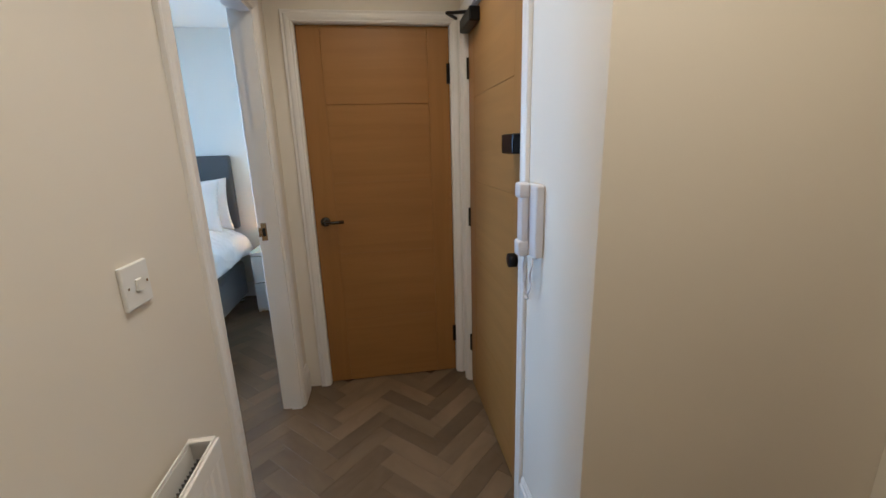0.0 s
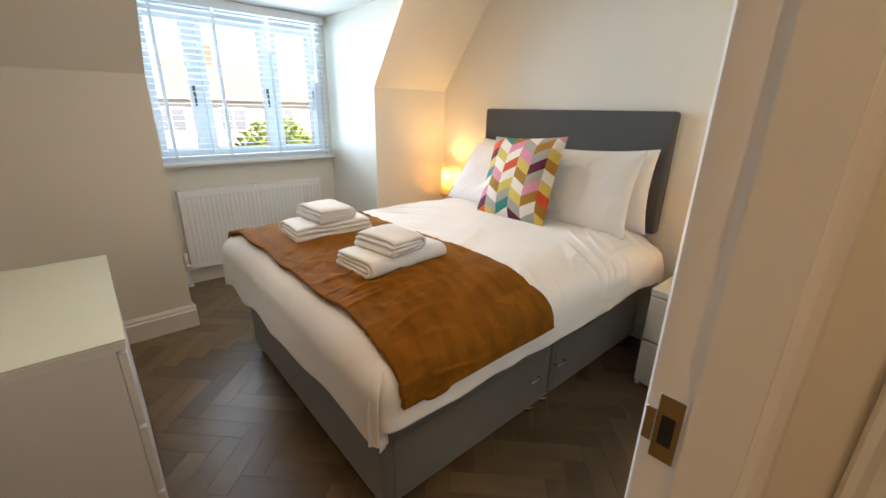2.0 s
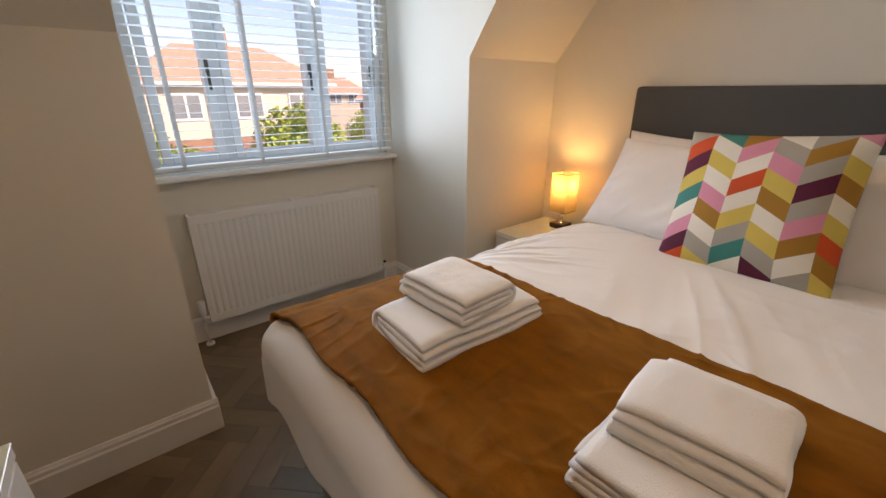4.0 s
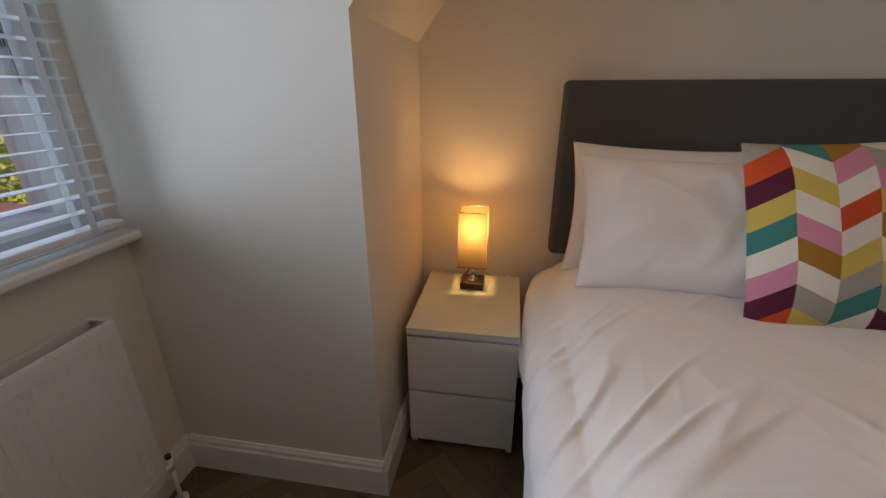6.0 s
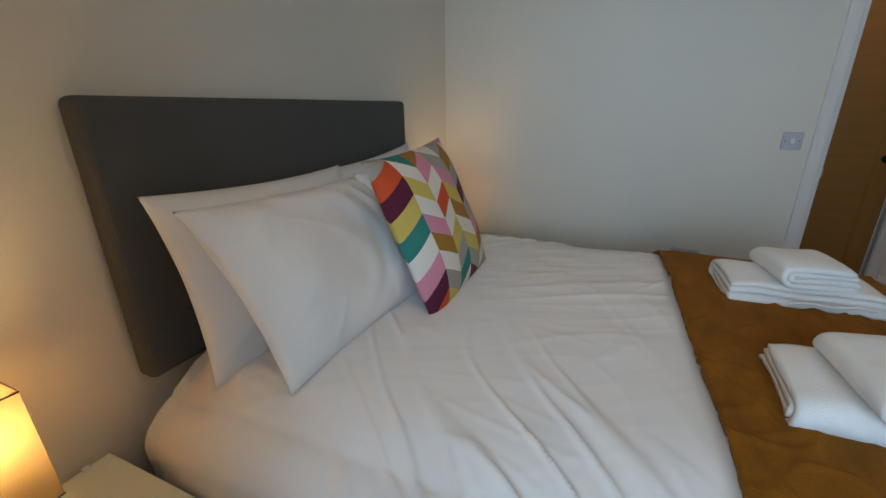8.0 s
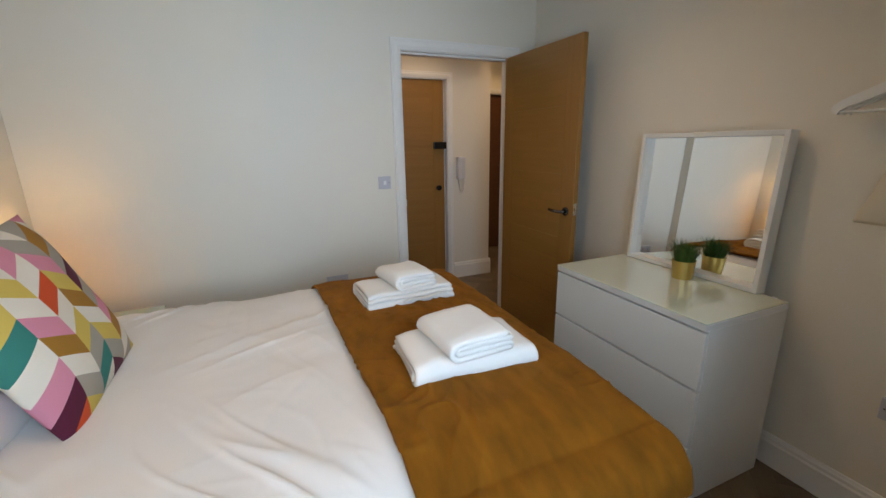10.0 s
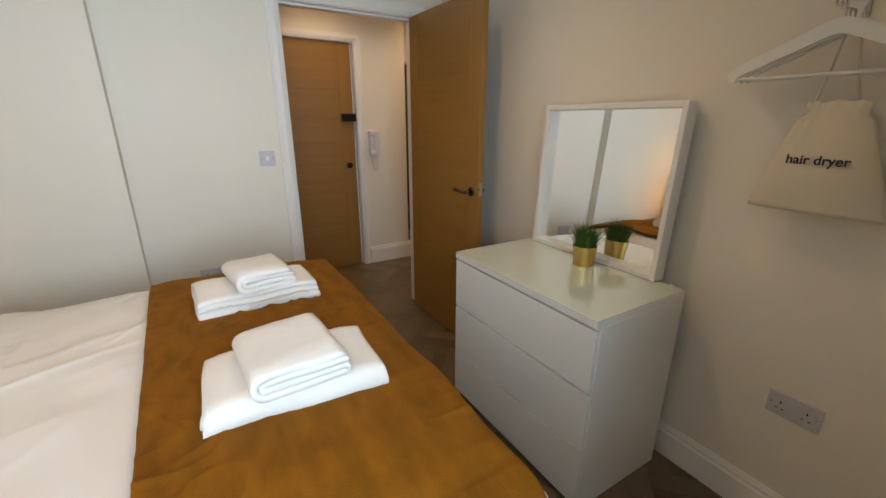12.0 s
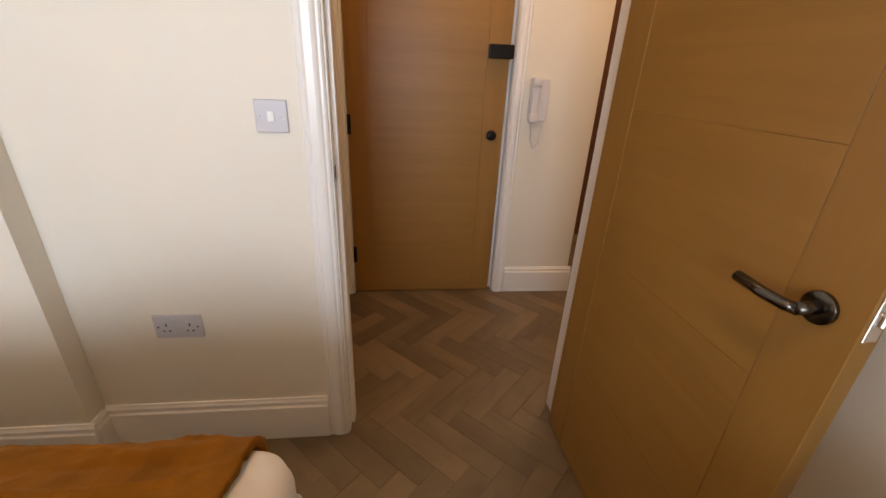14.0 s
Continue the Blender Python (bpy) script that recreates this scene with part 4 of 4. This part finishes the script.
plant = thing("potted_plant", (-1.495, -2.790, .780), "small artificial grass plant in a brushed gold pot", "plant")
pot = cyl(.042, .085, (0, 0, 0), "z", 32, r2=.050)
top = max(f.calc_center_median().z for f in pot.faces)
lid = [f for f in pot.faces if abs(f.calc_center_median().z - top) < 1e-5]
res = bmesh.ops.inset_region(pot, faces=lid, thickness=.003)
bmesh.ops.translate(pot, verts=list({v for f in lid for v in f.verts}), vec=(0, 0, -.014))
part("pot", pot, GOLD, plant, "brushed gold pot", True).data.shade_flat()
rng = random.Random(4)
tuft = bmesh.new()
for k in range(520):
    a, r = rng.uniform(0, math.tau), .036 * math.sqrt(rng.random())
    b = Vector((r * math.cos(a), r * math.sin(a), .068))
    out = Vector((math.cos(a), math.sin(a), 0)) * rng.uniform(.01, .055) * (.3 + r / .036)
    h = rng.uniform(.055, .115)
    side = Vector((-math.sin(a + rng.uniform(-1, 1)), math.cos(a), 0)) * .0018
    ps = [b, b + out * .35 + Vector((0, 0, h * .55)), b + out + Vector((0, 0, h))]
    v = [tuft.verts.new(p) for p in (ps[0] - side, ps[0] + side, ps[1] + side * .8, ps[1] - side * .8, ps[2])]
    tuft.faces.new(v[:4])
    tuft.faces.new((v[3], v[2], v[4]))
part("tuft", tuft, LEAF, plant, "dense green grass blades")


# ---- hook rail, hangers and bag ----
hookrail = thing("coat_hook", (-2.12, YS, 1.74), "chrome projecting hanging rail on the wall holding the clothes hangers", "hook")
bm = box(-.022, .022, 0, .008, -.12, .22, .002, 1)
part("wall_plate", bm, CHROME, hookrail, "narrow chrome wall plate")
part("peg", box(-.010, .010, .008, .16, -.052, -.030, .003, 2), CHROME, hookrail, "square chrome peg carrying the hanger hooks", True)
part("peg_cap", cyl(.016, .010, (0, .16, -.041), "y", 20, bevel=.002), CHROME, hookrail, "round chrome cap", True)
blade = prism([(.008, .125), (.008, .20), (.10, .165), (.33, -.035), (.362, -.066), (.358, -.083), (.335, -.078), (.10, .085)], "x", -.032, -.014)
part("folding_arm", blade, LACQ, hookrail, "pale tapered folding arm")
tip = box(-.034, -.012, .338, .366, -.092, -.078, .004, 2)
part("arm_tip", tip, BLACK, hookrail, "dark rubber tip of the folding arm")
HY = YS + .10


def hanger(x, y, z, turn, label):
    o = thing("clothes_hanger", (x, y, z), label, "hanger", "white hangers on the wall")
    o.rotation_euler = (0, 0, radians(turn))
    for s in (-1, 1):
        bm = prism([(0, .006), (s * .03, -.002), (s * .10, -.036), (s * .205, -.086), (s * .226, -.102), (s * .231, -.116), (s * .224, -.128), (s * .212, -.132), (s * .206, -.120), (s * .19, -.110), (s * .10, -.072), (s * .02, -.036), (0, -.031)], "y", -.006, .006)
        part("arm", bm, PLASTIC, o)
    part("bar", tube([(-.21, 0, -.124), (.21, 0, -.124)], .0045, 10), PLASTIC, o, smooth=True)
    pts = [(0, 0, -.01), (0, 0, .025)] + [(.022 * math.cos(a) , 0, .047 + .022 * math.sin(a)) for a in [radians(d) for d in range(-90, 161, 25)]]
    part("hook", tube(pts, .0026, 8), CHROME, o, "chrome wire hook", True)
    return o


for k in range(3):
    hanger(-2.135 + .003 * k, HY - .025 + .022 * k, 1.605, -3 + 3 * k, "white wooden clothes hanger with a trouser bar on the wall hook")

bag = thing("drawstring_bag", (-2.155, HY - .02, 1.12), "cream canvas drawstring bag hanging from a clothes hanger", "bag")
bm = bmesh.new()
n, m = 40, 26
rows_ = []
for j in range(m + 1):
    v = j / m
    half = .152 - .088 * v ** 1.1 - (.012 if .86 < v < .93 else 0)
    line = []
    for i in range(n):
        a = math.tau * i / n
        c, s = math.cos(a), math.sin(a)
        gather = max(0, (v - .45) / .55)
        puff = (.030 * math.sin(math.pi * min(1, v * .9 + .12)) + .008)
        x = half * math.copysign(abs(c) ** .8, c) + .006 * noise.noise(Vector((v * 5, s, 3)))
        y = puff * s * (1 + .35 * gather * math.sin(i * 2.2)) + .006 * noise.noise(Vector((x * 14, v * 4, 2)))
        line.append(bm.verts.new((x, y, .295 * v + (.004 * math.sin(a * 9) if j == m else 0))))
    rows_.append(line)
for a, b in zip(rows_, rows_[1:]):
    for i in range(n):
        bm.faces.new((a[i], a[(i + 1) % n], b[(i + 1) % n], b[i]))
bm.faces.new(rows_[0][::-1])
part("pouch", bm, CANVAS, bag, "", True)
bm = tube([(-.045, .0, .265), (-.02, -.006, .36), (.004, 0, .50)], .003, 8)
tube([(.055, .0, .265), (.04, -.004, .36), (.025, 0, .46)], .003, 8, bm)
part("drawstring", bm, CANVAS, bag, "cream cord", True)
cu = bpy.data.curves.new("hair_dryer_words", "FONT")
cu.body, cu.size, cu.align_x, cu.offset, cu.extrude = "hair dryer", .0335, "CENTER", .0007, .0004
words = new("lettering", cu)
words.data.materials.append(DARK)
words.parent = bag
words.location = (0.0, .0455, .135)
words.rotation_euler = (radians(90), 0, radians(180))
words["label"] = "black printed words hair dryer"


# ---- switches, sockets and the entry phone ----
def plate_on(name, w, h, place, facing, label, category, socket=False):
    """A moulded plate; in its own frame it faces -y."""
    o = new(name)
    tagged(o, label, category)
    part("plate", box(-w / 2, w / 2, -.009, 0, -h / 2, h / 2, .003, 2), SOCKET if facing != "hall" else PLASTIC, o)
    if socket:
        for cx in (-.035, .035):
            for a, b, c, d in ((-.002, .002, .002, .012), (-.012, -.005, -.017, -.013), (.005, .012, -.017, -.013)):
                # pin holes are thin black blocks in place of their inner shade
                part("pin_hole", box(cx + a, cx + b, -.0095, -.008, c, d), DARK, o, "black block for the shade in a pin hole")
        for cx in (-.010, .010):
            part("rocker", box(cx - .006, cx + .006, -.013, -.009, .010, .028, .001, 1), SOCKET, o)
    else:
        r = box(-.009, .009, -.014, -.009, -.013, .013, .0015, 1)
        part("rocker", r, PLASTIC, o)
    for cx in (-w / 2 + .013, w / 2 - .013):
        part("screw", cyl(.003, .0012, (cx, -.0100, 0), "y", 10), CHROME, o, "small screw head")
    turn = {"-x": -90, "+x": 90, "hall": 90, "+y": 180, "-y": 0}[facing]
    o.matrix_world = pose(*place, 0, 0, turn)
    return o


plate_on("light_switch", .084, .084, (0, -1.795, 1.150), "-x", "pale square light switch plate beside the doorway", "light switch")
plate_on("light_switch", .090, .090, (.095, -3.142, 1.128), "hall", "white square light switch plate on the hall wall", "light switch")
plate_on("wall_socket", .144, .084, (0, -1.430, .498), "-x", "pale double wall socket low on the wall", "socket", True)
plate_on("wall_socket", .144, .084, (-2.236, YS, .475), "+y", "pale double wall socket low on the wall", "socket", True)

ph = thing("entry_phone", (1.060, -2.868, 1.160), "white door entry handset on the hall wall with a curly cord", "intercom")
part("base", box(-.026, 0, -.052, .046, -.108, .108, .007, 3), HANDSET, ph)
hs = box(-.050, -.026, .002, .044, -.105, .110, .008, 3)
box(-.058, -.024, .000, .046, .066, .112, .008, 3, hs)
box(-.058, -.024, .000, .046, -.112, -.062, .008, 3, hs)
part("handset", hs, HANDSET, ph, "white telephone handset", True)
cp = [(-.03, .026, -.11)] + [(-.03 + .003 * math.cos(k * .8), .026 - .030 * (1 - math.cos(math.pi * k / 40)) / 1 + .003 * math.sin(k * .8), -.11 - .135 * math.sin(math.pi * k / 40)) for k in range(1, 41)]
part("cord", tube(cp, .0035, 8), HANDSET, ph, "white curly cord", True)


# ---- outside ----
BRICK = grain(material("house_brick", (.36, .20, .13), .85), (.36, .20, .13), .25, 2.0, .4, 30, .01)
RENDER = grain(material("cream_render", (.72, .62, .50), .85), (.72, .62, .50), .08, 1.0, .2, 40, .01)
TILES = grain(material("roof_tiles", (.36, .21, .15), .8), (.50, .32, .23), .3, 4.0, .4, 20, .02)
HEDGE = grain(material("hedge_leaf", (.12, .19, .03), .6), (.30, .38, .06), .5, 3.0, .1, 40, .01)
EARTH = grain(material("garden_ground", (.20, .17, .12), .9), (.20, .16, .11), .4, .4, .2, 10, .02)
FENCE = grain(material("brown_fence", (.25, .12, .08), .8), (.25, .12, .08), .2, 2, .1, 30, .01)
HOUSEGLASS = material("far_window_glass", (.22, .25, .28), .1)
GZ = -4.2
setting("ground", boxes([(-300, -4.2, -300, 300, GZ - .2, GZ)]), EARTH, "garden ground far below the window")


def house(x, y, w, d, h, rise, turn, low, high, label):
    o = thing("house", (x, y, GZ), label, "house")
    o.rotation_euler = (0, 0, radians(turn))
    part("wall", box(-w / 2, w / 2, -d / 2, d / 2, 0, h * .60), low, o, "brick ground floor wall")
    part("wall", box(-w / 2 - .02, w / 2 + .02, -d / 2 - .02, d / 2 + .02, h * .60 + .002, h), high, o, "upper floor wall")
    r = bmesh.new()
    e, hip = .35, w * .25
    c = [r.verts.new(p) for p in ((-w / 2 - e, -d / 2 - e, h), (w / 2 + e, -d / 2 - e, h), (w / 2 + e, d / 2 + e, h), (-w / 2 - e, d / 2 + e, h))]
    t = [r.verts.new(p) for p in ((-w / 2 + hip, 0, h + rise), (w / 2 - hip, 0, h + rise))]
    for f in ((c[0], c[1], t[1], t[0]), (c[1], c[2], t[1]), (c[2], c[3], t[0], t[1]), (c[3], c[0], t[0]), (c[3], c[2], c[1], c[0])):
        r.faces.new(f)
    ro = part("roof", r, TILES, o, "reddish brown tiled hipped roof")
    part("chimney", box(-.4, .4, -.3, .3, h + rise - .5, h + rise + .8), BRICK, ro)
    part("gutter", boxes([(-w / 2 - e, w / 2 + e, -d / 2 - e - .08, -d / 2 - e, h - .12, h), (-w / 2 - e, w / 2 + e, d / 2 + e, d / 2 + e + .08, h - .12, h)]), UPVC, ro, "white gutter board")
    for sx, wz in ((-.30, 4.35), (.02, 4.35), (.32, 4.35), (-.28, 1.3), (.28, 1.3)):
        yy = -d / 2
        wn_ = part("window", box(sx * w - .6, sx * w + .6, yy - .08, yy - .03, wz, wz + 1.1), UPVC, o, "white framed window")
        for px in (-.29, .29):
            part("pane", box(sx * w + px - .24, sx * w + px + .24, yy - .095, yy - .082, wz + .1, wz + 1.0), HOUSEGLASS, wn_)
    return o


house(-25.5, 3.2, 8.0, 7, 5.9, 1.75, 90, BRICK, RENDER, "cream and brick house with a hipped tiled roof across the gardens")
house(-27.0, -8.5, 9.0, 7, 5.6, 1.9, 90, BRICK, RENDER, "cream and brick house with a hipped tiled roof across the gardens")
house(-44.0, 17.5, 6.0, 6, 5.4, 1.5, 70, RENDER, RENDER, "far white house with a brown tiled roof")
house(-33.5, 17.8, 4.5, 5, 5.0, 1.6, 60, BRICK, BRICK, "far brick house with a dark tiled roof")
house(-52.0, -2.0, 9.0, 7, 5.4, 1.8, 85, BRICK, BRICK, "far brick house with a tiled roof")


def bush(x, y, w, d, h, n, label, seed, name="hedge"):
    rg = random.Random(seed)
    o = thing(name, (x, y, GZ), label, "hedge")
    core = bmesh.new()
    bmesh.ops.create_icosphere(core, subdivisions=3, radius=1)
    for v in core.verts:
        k = 1 + .25 * noise.noise(v.co * 2 + Vector((seed, 0, 0)))
        v.co = Vector((v.co.x * w * .45 * k, v.co.y * d * .45 * k, h * .5 + v.co.z * h * .47 * k))
    part("branches", core, HEDGE, o)
    bm = bmesh.new()
    for _ in range(n):
        u = Vector((rg.gauss(0, 1), rg.gauss(0, 1), rg.gauss(0, 1))).normalized()
        k = (1 + .3 * noise.noise(u * 2 + Vector((seed, 0, 0)))) * rg.uniform(.42, .54)
        c = Vector((u.x * w * k, u.y * d * k, h * .5 + u.z * h * k))
        s = rg.uniform(.045, .11)
        a = Vector((rg.uniform(-1, 1), rg.uniform(-1, 1), rg.uniform(-1, 1))).normalized() * s
        b = a.cross(Vector((rg.uniform(-1, 1), rg.uniform(-1, 1), 1))).normalized() * s * .7
        bm.faces.new([bm.verts.new(p) for p in (c - a, c - b, c + a, c + b)])
    part("leaves", bm, HEDGE, o, "sunlit yellow green leaves")
    return o


bush(-14.2, 2.7, 2.6, 3.0, 4.9, 11000, "sunlit green garden hedge", 3)
bush(-13.6, 5.6, 2.6, 3.6, 4.35, 11000, "sunlit green garden hedge", 5)
bush(-14.5, -1.4, 2.6, 3.2, 4.2, 9000, "sunlit green garden hedge", 8)
bush(-26, 12.5, 4, 4.5, 4.6, 3500, "green garden tree beyond the hedge", 11, "garden_tree")
bush(-24, -4.5, 4, 4, 4.4, 3500, "green garden tree beyond the hedge", 14, "garden_tree")
gar = thing("garage", (-11.2, .6, GZ), "low brick garage with a flat brown roof under the window", "garage")
part("wall", box(-1.3, 1.3, -3.0, 3.0, 0, 3.55), BRICK, gar)
part("roof", box(-1.45, 1.45, -3.15, 3.15, 3.552, 3.75, .02, 1), FENCE, gar, "flat brown roof")
for y in (-2.0, -.2, 1.4):
    part("post", box(1.2, 1.3, y - .05, y + .05, 3.751, 4.05, .01, 1), TRIM, gar, "short white post")
pole = thing("street_lamp", (-14.3, 5.6 + 1.4, GZ), "tall pale street lamp post behind the hedge", "street lamp")
part("post", cyl(.09, 5.7, (0, 0, 0), "z", 14, r2=.05), TRIM, pole, "pale tapered post", True)
part("arm", tube([(0, 0, 5.6), (.1, -.1, 5.85), (.5, -.4, 5.9)], .035, 8), TRIM, pole, "curved lamp arm", True)


# ---- herringbone floor: the planks are laid last ----
def plank_mesh(L, W):
    me = bpy.data.meshes.new("plank")
    bm = box(-L / 2, L / 2, -W / 2, W / 2, -.005, 0, .0007, 1)
    bm.normal_update()
    bm.to_mesh(me)
    bm.free()
    me.materials.append(PLANK)
    return me


floor_root = new("floor")
tagged(floor_root, "grey brown herringbone plank floor", "", "", "structure")
PL, PW = .36, .09
pm = plank_mesh(PL - .0008, PW - .0008)
zones = [(-3.40, -2.62, -2.09, -.68), (-2.62, .0, -2.96, 0), (.0, 1.08, -4.9, -1.72), (1.08, 2.0, -4.9, -3.2)]
ANG = radians(45)
ca, sa = math.cos(ANG), math.sin(ANG)
for i in range(-90, 90):
    for j in range(-14, 14):
        # each row shifts by one plank's width
        for kind in (0, 1):
            if kind == 0:
                u, v = i * PW + j * 2 * PL * .5 * 1.0 + PL / 2, i * PW - j * PL + PW / 2
            else:
                u, v = i * PW + j * PL - PW / 2 + 0.0, i * PW - j * PL + PL / 2 + 0.0
            x, y = ca * u - sa * v - 1.2, sa * u + ca * v - 2.0
            if not any(a - .12 < x < b + .12 and c - .12 < y < d + .12 for a, b, c, d in zones):
                continue
            p = new("plank", pm)
            p.parent = floor_root
            p.location = (x, y, 0)
            p.rotation_euler = (0, 0, ANG + (0 if kind == 0 else radians(90)))
